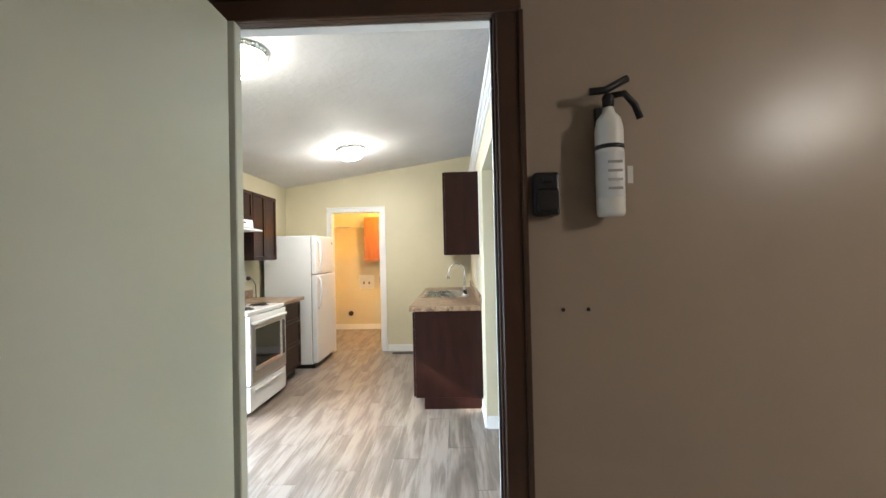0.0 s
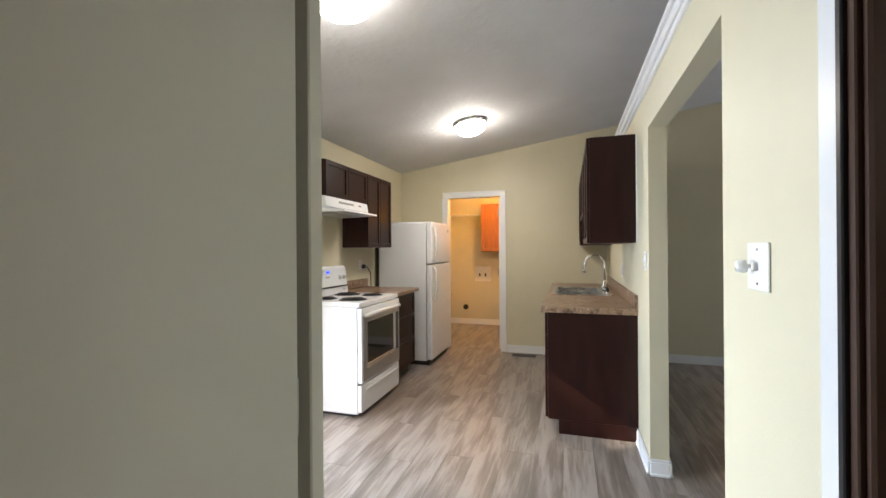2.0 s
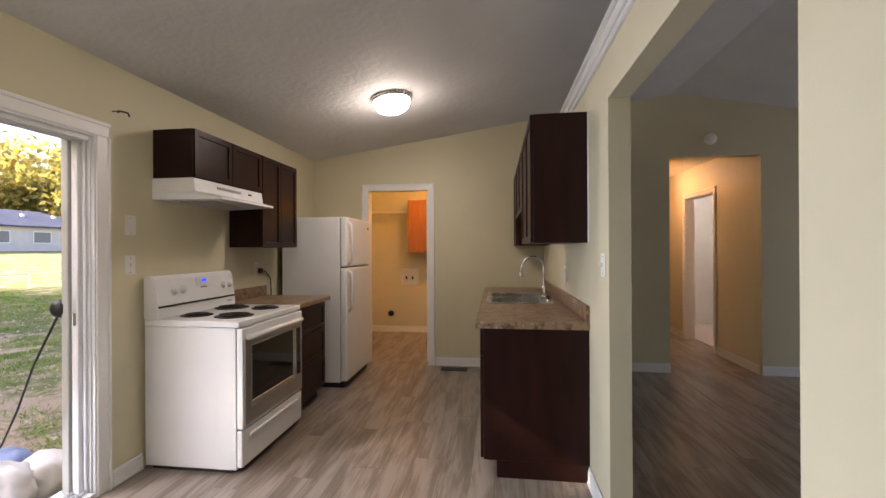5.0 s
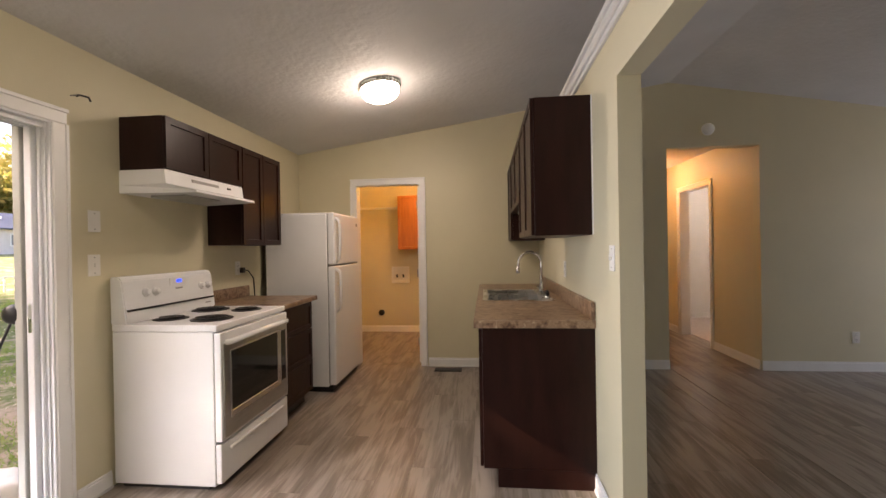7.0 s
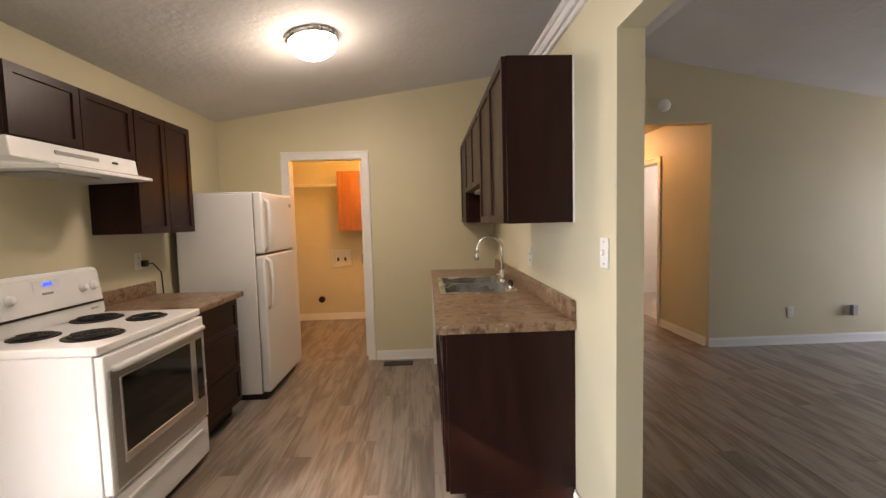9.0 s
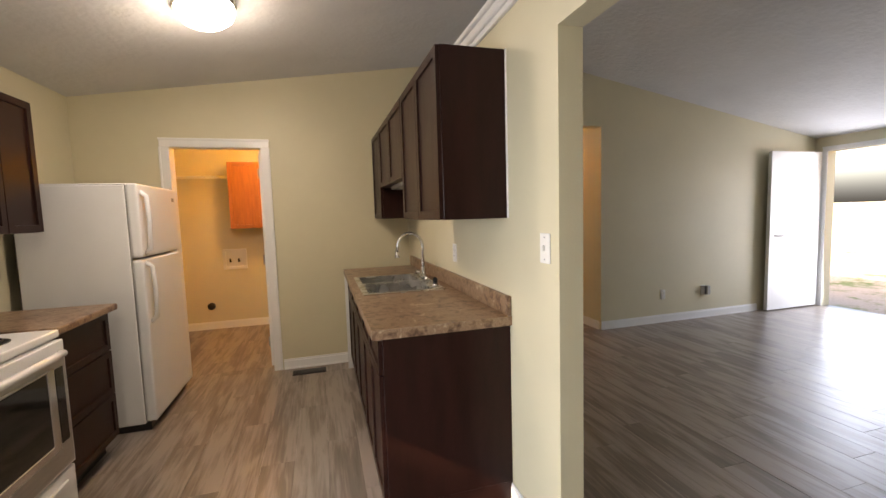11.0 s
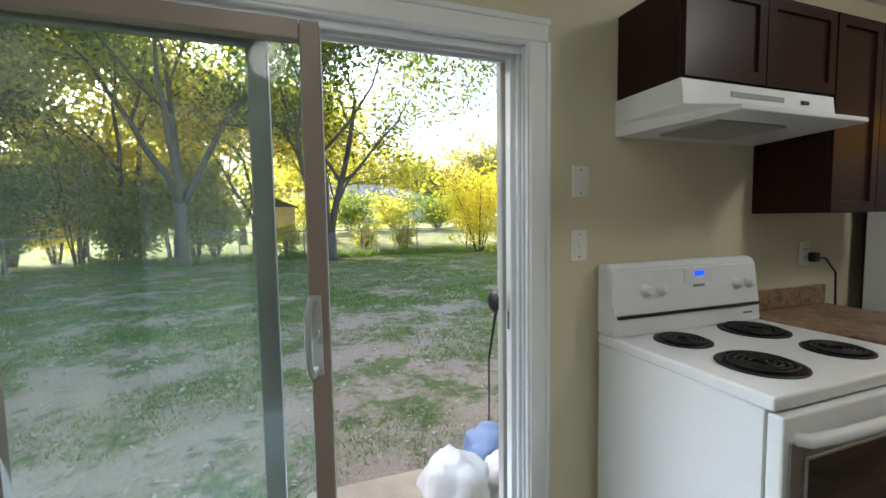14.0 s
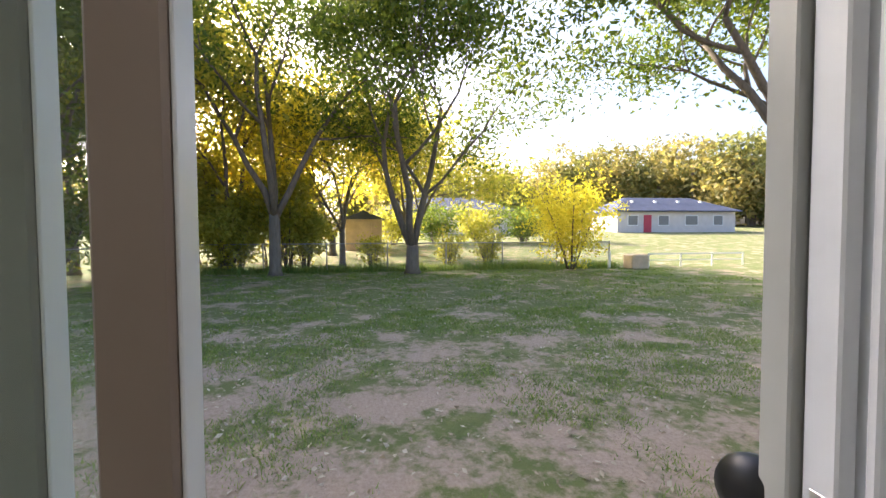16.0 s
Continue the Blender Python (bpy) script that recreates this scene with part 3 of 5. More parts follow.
# black filler stands in for the shade between leaf and jamb
part("hinge_gap_shade", box(EX0 - 0.02, EX0 - 0.004, 1.477, 1.504, 0.03, 2.06), BLACK, door, "black strip painting the shade in the hinge gap")
part("door_knob", lathe([(0.03, 0), (0.03, 0.006), (0.012, 0.008), (0.012, 0.035), (0.027, 0.045), (0.027, 0.062), (0.012, 0.072)], (EX0 + 0.023, 0.72, 0.95), pose(0, 0, 0, 0, 90)), CHROME, door, "dull metal knob", True)
for hz in (0.3, 1.05, 1.85):
    part("hinge", rod([(EX0 + 0.004, 1.490, hz - 0.05), (EX0 + 0.004, 1.490, hz + 0.05)], 0.008), GALV, door, "painted hinge")

# front door of the living room, standing open along the north wall
fdoor = thing("door_front", (5.6, 6.14, 0), "white front door standing open against the wall", "door", kind="structure")
part("door_leaf", box(5.17, 6.06, 6.125, 6.17, 0.015, 2.05, 0.003), TRIM, fdoor)
part("door_lever", rod([(5.25, 6.12, 0.98), (5.25, 6.07, 0.98), (5.36, 6.07, 0.98)], 0.010), GALV, fdoor, "dark lever handle", True)
casing("casing_front", "y", E, -1, 5.12, 6.08, 2.05, 0.06, 0.014, TRIM, "white casing round the front doorway")

# ---- sliding door ----
sx = -2.185
slider = thing("door_sliding", (-2.23, 2.63, 0), "white vinyl sliding glass door, part open to the yard", "sliding door", kind="structure")
bm = bmesh.new()
box(-2.31, -2.150, DOOR_Y1 - 0.03, DOOR_Y1, 0.0, DOOR_TOP, 0.003, bm)
part("jamb", bm, VINYL, slider)
part("jamb", box(-2.31, -2.150, DOOR_Y0, DOOR_Y0 + 0.03, 0.0, DOOR_TOP, 0.003), VINYL, slider)
# the stop's grey stands in for shade on pale vinyl
part("outer_stop", box(-2.31, -2.268, DOOR_Y1 - 0.07, DOOR_Y1 - 0.031, 0.03, DOOR_TOP - 0.03, 0.003), GREYSTILE, slider, "outer stop coloured grey as in shade")
part("jamb_stop", box(-2.262, -2.222, DOOR_Y1 - 0.058, DOOR_Y1 - 0.031, 0.03, DOOR_TOP - 0.03, 0.003), VINYL, slider)
part("jamb_stop", box(-2.205, -2.192, DOOR_Y1 - 0.046, DOOR_Y1 - 0.031, 0.03, DOOR_TOP - 0.03, 0.003), VINYL, slider)
part("jamb_rib", box(-2.176, -2.168, DOOR_Y1 - 0.038, DOOR_Y1 - 0.031, 0.03, DOOR_TOP - 0.03, 0.002), VINYL, slider)
part("strike_plate", box(-2.250, -2.232, DOOR_Y1 - 0.060, DOOR_Y1 - 0.0585, 0.93, 1.07, 0.0005), STEEL, slider, "thin steel strike plate")
part("head", box(-2.31, -2.150, DOOR_Y0 + 0.03, DOOR_Y1 - 0.03, DOOR_TOP - 0.035, DOOR_TOP, 0.003), VINYL, slider)
for hx in (-2.27, -2.225, -2.18):
    part("head_track", box(hx - 0.006, hx + 0.006, DOOR_Y0 + 0.03, DOOR_Y1 - 0.03, DOOR_TOP - 0.06, DOOR_TOP - 0.034, 0.002), VINYL, slider)
part("sill", box(-2.36, -2.150, DOOR_Y0 + 0.03, DOOR_Y1 - 0.03, -0.03, 0.028, 0.004), VINYL, slider)
for hx in (-2.26, -2.20):
    part("sill_track", box(hx - 0.005, hx + 0.005, DOOR_Y0 + 0.03, DOOR_Y1 - 0.03, 0.027, 0.048, 0.002), STEEL, slider)


def sash(name, x0, x1, y0, y1, mat, label, stile=0.058):
    z0, z1 = 0.045, DOOR_TOP - 0.045
    s = part(name, box(x0, x1, y0, y0 + stile, z0, z1, 0.004), mat, slider, label)
    part("stile", box(x0, x1, y1 - stile, y1, z0, z1, 0.004), mat, s)
    part("rail", box(x0, x1, y0 + stile, y1 - stile, z0, z0 + 0.085, 0.004), mat, s)
    part("rail", box(x0, x1, y0 + stile, y1 - stile, z1 - 0.06, z1, 0.004), mat, s)
    xm = (x0 + x1) / 2
    pane = part("pane", box(xm - 0.006, xm + 0.006, y0 + stile - 0.005, y1 - stile + 0.005, z0 + 0.08, z1 - 0.055), GLASS, s, "slightly hazy clear glass")
    pane.visible_shadow = False
    return s


# fixed sash: its dark colour holds the shade it stands in
fixed = sash("fixed_panel", -2.285, -2.248, DOOR_Y0 + 0.03, 2.664, SHADESTILE, "fixed glass panel, frame coloured dark as in shade")
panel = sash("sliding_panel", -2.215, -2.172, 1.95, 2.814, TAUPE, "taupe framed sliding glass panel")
# pale strips paint the sky's light onto the stile edges
part("lit_edge_strip", box(-2.281, -2.252, 2.6645, 2.668, 0.05, DOOR_TOP - 0.05, 0.001), VINYL, fixed, "fixed stile edge coloured pale as skylit")
part("lit_edge_strip", box(-2.211, -2.177, 2.8145, 2.818, 0.05, DOOR_TOP - 0.05, 0.001), VINYL, panel, "sliding stile edge coloured pale as skylit")
# D-shaped pull handle with its latch plate
hx, hy = -2.172, 2.770
part("handle", rod([(hx, hy, 1.10), (hx + 0.03, hy - 0.012, 1.115), (hx + 0.045, hy - 0.02, 1.08), (hx + 0.047, hy - 0.022, 1.00), (hx + 0.045, hy - 0.02, 0.92), (hx + 0.03, hy - 0.012, 0.885), (hx, hy, 0.90)], 0.011), GREYSTILE, panel, "pale grey pull handle", True)
part("latch_plate", box(hx, hx + 0.008, hy - 0.018, hy + 0.022, 0.875, 1.125, 0.003), GREYSTILE, panel)
part("latch", box(hx + 0.008, hx + 0.02, hy + 0.002, hy + 0.014, 0.98, 1.02, 0.003), STEEL, panel)
casing("casing_slider", "y", L, 1, DOOR_Y0 + 0.02, DOOR_Y1 - 0.022, DOOR_TOP - 0.025, 0.074, 0.016, TRIM, "white casing round the sliding door")
# round black lock on the jamb, with a dark cord hanging from it
lock = thing("door_lock", (-2.33, 3.43, 1.0), "round black rubber stop on the door jamb", "door stop")
part("disc", lathe([(0.0, -0.025), (0.03, -0.024), (0.047, -0.012), (0.05, 0.0), (0.047, 0.012), (0.03, 0.024), (0.0, 0.025)], (-2.325, 3.474, 1.02), pose(0, 0, 0, 90, 0, 25)), BLACK, lock, "", True)
part("bracket", box(-2.335, -2.309, 3.455, 3.495, 0.99, 1.05, 0.004), BLACK, lock)
part("cord", rod([(-2.335, 3.468, 0.99), (-2.62, 3.57, 0.68), (-2.93, 3.72, 0.35), (-3.25, 3.87, 0.05), (-3.52, 3.99, -0.17)], 0.006, n=6), BLACK, lock, "dark cord hanging to the ground", True)

# ---- kitchen: left run ----
def shaker(parent, axis, face, out, a, b, z0, z1, mat, name="door", rail=0.055, t=0.019):
    """A shaker front in one piece: a raised frame round a sunk panel. axis: the direction along which it is wide."""
    f0, f1 = sorted((face + out * 0.001, face + out * t))
    bm = box(f0, f1, a, b, z0, z1) if axis == "y" else box(a, b, f0, f1, z0, z1)
    want = Vector((out, 0, 0)) if axis == "y" else Vector((0, out, 0))
    front = max(bm.faces, key=lambda f: f.normal.dot(want))
    bmesh.ops.inset_individual(bm, faces=[front], thickness=rail)
    bmesh.ops.inset_individual(bm, faces=[front], thickness=0.003)
    bmesh.ops.translate(bm, verts=front.verts, vec=-want * 0.010)
    return part(name, bm, mat, parent)


UF = -1.886     # face of the left wall cabinets' boxes
uc = thing("wall_cabinet", (L, 4.27, 1.786), "short espresso wall cabinet above the range hood", "cabinet", "kitchen wall cabinets")
part("body", box(L, UF, 3.893, 4.645, 1.786, 2.093, 0.002), ESPRESSO, uc)
shaker(uc, "y", UF, 1, 3.896, 4.266, 1.79, 2.09, ESPRESSO)
shaker(uc, "y", UF, 1, 4.271, 4.642, 1.79, 2.09, ESPRESSO)
uc = thing("wall_cabinet", (L, 4.94, 1.352), "tall espresso wall cabinet beside the range hood", "cabinet", "kitchen wall cabinets")
part("body", box(L, UF, 4.649, 5.225, 1.352, 2.093, 0.002), ESPRESSO, uc)
shaker(uc, "y", UF, 1, 4.652, 4.935, 1.355, 2.09, ESPRESSO)
shaker(uc, "y", UF, 1, 4.940, 5.222, 1.355, 2.09, ESPRESSO)

# range hood
hood = thing("range_hood", (L, 4.27, 1.64), "white enamel range hood under the short cabinet", "range hood")
bm = bmesh.new()
HY0, HY1 = 3.885, 4.648
ring = [[(L, HY0, 1.784), (-1.872, HY0, 1.784), (-1.872, HY1, 1.784), (L, HY1, 1.784)],
        [(L, HY0, 1.70), (-1.862, HY0, 1.70), (-1.862, HY1, 1.70), (L, HY1, 1.70)],
        [(L, HY0, 1.662), (-1.722, 3.945, 1.668), (-1.722, 4.555, 1.668), (L, HY1, 1.662)],
        [(L, HY0, 1.650), (-1.720, 3.945, 1.652), (-1.720, 4.555, 1.652), (L, HY1, 1.650)]]
rows = [[bm.verts.new(p) for p in r] for r in ring]
for a, b in zip(rows, rows[1:]):
    for k in range(4):
        bm.faces.new((a[k], a[(k + 1) % 4], b[(k + 1) % 4], b[k]))
bm.faces.new(rows[0])
bm.faces.new(rows[-1][::-1])
bmesh.ops.recalc_face_normals(bm, faces=bm.faces)
bmesh.ops.bevel(bm, geom=list(bm.edges), offset=0.003, segments=1, affect="EDGES")
part("shell", bm, APPL, hood)
part("vent_louvre", box(-1.869, -1.864, 4.10, 4.36, 1.738, 1.756, 0.001), GALV, hood, "grey louvre strip")
part("grease_filter", box(L + 0.10, -1.83, 4.00, 4.32, 1.642, 1.651, 0.002), GALV, hood, "grey mesh filter")
part("control_knob", box(-1.866, -1.860, 4.45, 4.49, 1.74, 1.752, 0.002), BLACK, hood)

# stove
SY0, SY1, SF = 3.800, 4.562, -1.535
stove = thing("stove", (-1.83, 4.18, 0), "white freestanding electric coil stove", "stove")
part("body", box(-2.135, SF, SY0, SY1, 0.025, 0.868, 0.004), APPL2, stove)
part("plinth", box(-2.10, SF - 0.05, SY0 + 0.02, SY1 - 0.02, 0.0, 0.03), BLACK, stove)
part("cooktop", box(-2.135, SF + 0.024, SY0 - 0.004, SY1 + 0.004, 0.869, 0.907, 0.008, seg=3), APPL, stove)
bm = prism([(-2.145, 0.907), (-2.045, 0.907), (-2.052, 0.985), (-2.075, 1.150), (-2.095, 1.172), (-2.145, 1.172)], "y", SY0, SY1)
bmesh.ops.bevel(bm, geom=list(bm.edges), offset=0.006, segments=2, affect="EDGES")
guard = part("backguard", bm, APPL, stove)
part("seam", box(-2.056, -2.044, SY0 + 0.012, SY1 - 0.012, 0.975, 0.986), BLACK, guard, "dark seam line")
tilt = pose(0, 0, 0, 0, 82)
for ky in (3.955, 4.03, 4.435, 4.505):
    part("knob", lathe([(0.027, 0), (0.026, 0.006), (0.019, 0.009), (0.017, 0.026), (0.012, 0.028)], (-2.066, ky, 1.070), tilt), APPL, guard, "", True)
part("clock_display", box(-2.068, -2.0645, 4.203, 4.252, 1.110, 1.130), LCD, guard, "glowing blue clock display")
part("control_panel", box(-2.069, -2.0655, 4.15, 4.30, 1.05, 1.14), APPL2, guard)
part("print_bar", box(-2.0655, -2.0625, 4.195, 4.255, 1.068, 1.078), GALV, guard, "small grey printed line")
part("print_bar", box(-2.048, -2.0455, 4.46, 4.51, 0.942, 0.950), GALV, guard, "small grey printed line")
for bx, by, br in ((-1.94, 4.00, 0.078), (-1.68, 4.00, 0.100), (-1.94, 4.36, 0.100), (-1.68, 4.36, 0.078)):
    b = part("burner", lathe([(br + 0.016, 0.0), (br + 0.016, 0.004), (br + 0.006, 0.004), (br - 0.01, -0.002), (0.0, -0.002)], (bx, by, 0.9075)), COIL, stove, "black drip bowl and coil", True)
    pts = []
    for i in range(110):
        a = i * 0.26
        r = 0.015 + (br - 0.018) * i / 109
        pts.append((bx + r * math.cos(a), by + r * math.sin(a), 0.916))
    part("coil", rod(pts, 0.0042, n=5), COIL, b, "", True)
# oven door, window, handle, drawer
odoor = part("oven_door", box(SF, SF + 0.040, SY0 + 0.004, SY1 - 0.004, 0.268, 0.862, 0.006, seg=2), APPL, stove)
part("window_frame", box(SF + 0.040, SF + 0.045, SY0 + 0.022, SY1 - 0.022, 0.285, 0.800, 0.004), DARKSTEEL, odoor, "silvery window surround")
part("window", box(SF + 0.045, SF + 0.047, SY0 + 0.085, SY1 - 0.165, 0.415, 0.745, 0.003), OVENGLASS, odoor, "dark oven glass")
for y0, y1, z0, z1 in ((SY0 + 0.073, SY0 + 0.085, 0.375, 0.757), (SY1 - 0.165, SY1 - 0.115, 0.375, 0.757), (SY0 + 0.085, SY1 - 0.165, 0.375, 0.415), (SY0 + 0.085, SY1 - 0.165, 0.745, 0.757)):
    part("window_rim", box(SF + 0.045, SF + 0.051, y0, y1, z0, z1, 0.003), CHROME, odoor, "bright rim of the oven window")
part("side_glass", box(SF + 0.045, SF + 0.047, SY1 - 0.105, SY1 - 0.045, 0.400, 0.745, 0.002), OVENGLASS, odoor, "dark glass strip")
part("handle", rod([(SF + 0.03, SY0 + 0.05, 0.800), (SF + 0.062, SY0 + 0.06, 0.806), (SF + 0.078, SY0 + 0.16, 0.812), (SF + 0.084, (SY0 + SY1) / 2, 0.815), (SF + 0.078, SY1 - 0.16, 0.812), (SF + 0.062, SY1 - 0.06, 0.806), (SF + 0.03, SY1 - 0.05, 0.800)], 0.017), APPL, odoor, "white bowed handle", True)
drawer = part("drawer", box(SF, SF + 0.034, SY0 + 0.004, SY1 - 0.004, 0.040, 0.255, 0.006, seg=2), APPL, stove)
part("pull_lip", box(SF + 0.034, SF + 0.046, SY0 + 0.08, SY1 - 0.08, 0.195, 0.218, 0.005), APPL, drawer)

# base cabinet with drawers, counter
base = thing("base_cabinet", (-1.85, 4.85, 0), "espresso base cabinet with three drawers beside the stove", "cabinet", "kitchen base cabinets")
part("body", box(L, -1.575, 4.572, 5.135, 0.10, 0.872, 0.002), ESPRESSO, base)
part("toe_kick", box(L, -1.635, 4.58, 5.13, 0, 0.10), BLACK, base)
for lo, hi in ((0.115, 0.37), (0.378, 0.633), (0.641, 0.862)):
    shaker(base, "y", -1.575, 1, 4.578, 5.130, lo, hi, ESPRESSO, "drawer", 0.05)
ct = thing("countertop", (-1.84, 4.85, 0.872), "brown mottled laminate countertop beside the stove", "countertop")
part("slab", box(L, -1.515, 4.570, 5.165, 0.873, 0.911, 0.008, seg=2), LAMINATE, ct)
part("backsplash", box(L, L + 0.022, 4.570, 5.165, 0.911, 1.005, 0.006, seg=2), LAMINATE, ct)

# refrigerator
FX, FY0, FY1, FZ = -1.500, 5.350, 6.085, 1.645
fridge = thing("refrigerator", (-1.8, 5.72, 0), "white top-freezer refrigerator beside the laundry doorway", "refrigerator")
part("body", box(-2.085, FX, FY0, FY1, 0.05, FZ - 0.012, 0.006, seg=2), APPL2, fridge)
# black sheet added to paint the shade in the gap behind the body
part("back", box(-2.105, -2.086, FY0 + 0.03, FY1 - 0.03, 0.06, FZ - 0.06), BLACK, fridge, "black back panel darkening the shadow gap by the wall")
part("top_cap", box(-2.02, FX + 0.012, FY0 + 0.004, FY1 - 0.004, FZ - 0.012, FZ, 0.004), APPL2, fridge)
part("grille", box(-1.98, FX + 0.03, FY0 + 0.015, FY1 - 0.01, 0.0, 0.055, 0.004), BLACK, fridge, "black toe grille")
part("gasket", box(FX, FX + 0.008, FY0 + 0.01, FY1 - 0.01, 0.07, FZ - 0.01), GALV, fridge, "grey door gasket")
for nm, lo, hi in (("freezer_door", 1.165, FZ), ("fridge_door", 0.065, 1.150)):
    d = part(nm, box(FX + 0.008, FX + 0.072, FY0, FY1, lo, hi, 0.014, seg=3), APPL2, fridge)
    h = (lo + 0.02, hi - 0.05) if lo > 1 else (hi - 0.42, hi - 0.02)
    part("handle", rod([(FX + 0.068, FY0 + 0.05, h[0]), (FX + 0.105, FY0 + 0.05, h[0] + 0.03), (FX + 0.112, FY0 + 0.05, (h[0] + h[1]) / 2), (FX + 0.105, FY0 + 0.05, h[1] - 0.03), (FX + 0.068, FY0 + 0.05, h[1])], 0.015), APPL, d, "white grip handle", True)
part("badge", box(FX + 0.072, FX + 0.074, FY1 - 0.10, FY1 - 0.05, FZ - 0.10, FZ - 0.07), GALV, fridge, "small grey badge")
part("hinge_cap", box(FX - 0.02, FX + 0.05, FY1 - 0.06, FY1 - 0.01, FZ, FZ + 0.014, 0.004), APPL, fridge)

# ---- kitchen: sink run ----
CF = -0.085
for y0, y1, nm in ((3.957, 4.70, "espresso base cabinet with doors, end panel showing"), (4.703, 5.55, "espresso sink base cabinet with two doors"), (5.553, 6.03, "espresso base cabinet near the back wall")):
    c = thing("base_cabinet", ((CF + W) / 2, (y0 + y1) / 2, 0), nm, "cabinet", "kitchen base cabinets")
    part("body", box(CF, W - 0.001, y0, y1, 0.10, 0.866 if "sink" not in nm else 0.70, 0.002), ESPRESSO, c)
    if "sink" in nm:
        part("front_rail", box(CF, CF + 0.02, y0, y1, 0.70, 0.866), ESPRESSO, c)
    part("toe_kick", box(CF + 0.075, W - 0.001, y0 + 0.001, y1, 0, 0.10), ESPRESSO, c)
    mid = (y0 + y1) / 2
    if y1 - y0 > 0.6:
        for p, q in ((y0 + 0.003, mid - 0.002), (mid + 0.002, y1 - 0.003)):
            shaker(c, "y", CF, -1, p, q, 0.112, 0.70, ESPRESSO)
            shaker(c, "y", CF, -1, p, q, 0.708, 0.858, ESPRESSO, "drawer", 0.04)
    else:
        shaker(c, "y", CF, -1, y0 + 0.003, y1 - 0.003, 0.112, 0.70, ESPRESSO)
        shaker(c, "y", CF, -1, y0 + 0.003, y1 - 0.003, 0.708, 0.858, ESPRESSO, "drawer", 0.04)
solid("end_panel", box(CF - 0.045, 0.47, 6.035, 6.062, 0.0, 0.866, 0.002), TRIM, "white painted panel closing the sink cabinets", "panel")

# countertop with a cut-out for the sink
SX0, SX1, KY0, KY1 = -0.085, 0.430, 4.720, 5.495
ct = thing("countertop", (0.2, 5.0, 0.868), "brown mottled laminate countertop around the sink", "countertop")
bm = bmesh.new()
for x0, x1, y0, y1 in ((-0.130, SX0 + 0.012, 3.938, 6.10), (SX1 - 0.012, W - 0.001, 3.938, 6.10), (SX0 + 0.012, SX1 - 0.012, 3.938, KY0 + 0.012), (SX0 + 0.012, SX1 - 0.012, KY1 - 0.012, 6.10)):
    box(x0, x1, y0, y1, 0.868, 0.911, 0.0, bm)
bmesh.ops.remove_doubles(bm, verts=bm.verts, dist=0.0005)
part("slab", bm, LAMINATE, ct)
part("backsplash", box(W - 0.022, W - 0.001, 3.94, 6.10, 0.911, 1.005, 0.006, seg=2), LAMINATE, ct)

sink = thing("sink", (0.17, 5.13, 0.90), "stainless double-bowl drop-in kitchen sink", "sink")
bm = bmesh.new()
bowls = ((SX0 + 0.035, SX1 - 0.075, KY0 + 0.035, 5.115), (SX0 + 0.035, SX1 - 0.075, 5.145, KY1 - 0.035))
for x0, x1, y0, y1 in ((SX0, bowls[0][0], KY0, KY1), (bowls[0][1], SX1, KY0, KY1), (bowls[0][0], bowls[0][1], KY0, bowls[0][2]), (bowls[0][0], bowls[0][1], 5.115, 5.145), (bowls[0][0], bowls[0][1], bowls[1][3], KY1)):
    box(x0, x1, y0, y1, 0.9115, 0.918, 0.0, bm)
part("rim", bm, STEEL, sink)
for x0, x1, y0, y1 in bowls:
    bm = bmesh.new()
    t = 0.003
    for a in ((x0, x0 + t, y0, y1, 0.74, 0.9115), (x1 - t, x1, y0, y1, 0.74, 0.9115), (x0, x1, y0, y0 + t, 0.74, 0.9115), (x0, x1, y1 - t, y1, 0.74, 0.9115), (x0, x1, y0, y1, 0.737, 0.74)):
        box(*a, bm=bm)
    bowl = part("bowl", bm, STEEL, sink)
    part("drain", lathe([(0.0, 0.0), (0.042, 0.0), (0.045, 0.003), (0.03, 0.004), (0.0, 0.002)], ((x0 + x1) / 2, (y0 + y1) / 2, 0.7405)), CHROME, bowl, "", True)
FX0, FY = 0.395, 5.17
fau = thing("faucet", (FX0, FY, 0.918), "tall chrome gooseneck faucet behind the sink", "faucet")
part("deck_plate", box(FX0 - 0.026, FX0 + 0.026, FY - 0.11, FY + 0.11, 0.9185, 0.930, 0.005, seg=2), CHROME, fau)
part("base", lathe([(0.026, 0), (0.026, 0.02), (0.02, 0.03), (0.018, 0.07), (0.014, 0.08)], (FX0, FY, 0.930)), CHROME, fau, "", True)
neck = [(FX0, FY, 1.0), (FX0, FY, 1.15)] + [(FX0 - 0.092 + 0.092 * math.cos(a), FY, 1.165 + 0.092 * math.sin(a)) for a in (k * math.pi / 10 for k in range(11))] + [(FX0 - 0.188, FY, 1.135)]
part("neck", rod(neck, 0.0115, n=12), CHROME, fau, "", True)
part("spray_head", lathe([(0.011, 0.05), (0.016, 0.04), (0.018, 0.0), (0.012, -0.002)], (FX0 - 0.19, FY, 1.085)), CHROME, fau, "", True)
for side in (-1, 1):
    part("tap_handle", rod([(FX0, FY + side * 0.085, 0.930), (FX0, FY + side * 0.085, 0.955), (FX0 - 0.03, FY + side * 0.12, 0.962)], 0.010), CHROME, fau, "", True)
spr = thing("side_sprayer", (FX0, 4.84, 0.918), "black and chrome side sprayer on the sink", "sprayer")
part("holder", lathe([(0.024, 0), (0.022, 0.012), (0.014, 0.02)], (FX0, 4.845, 0.9185)), CHROME, spr, "", True)
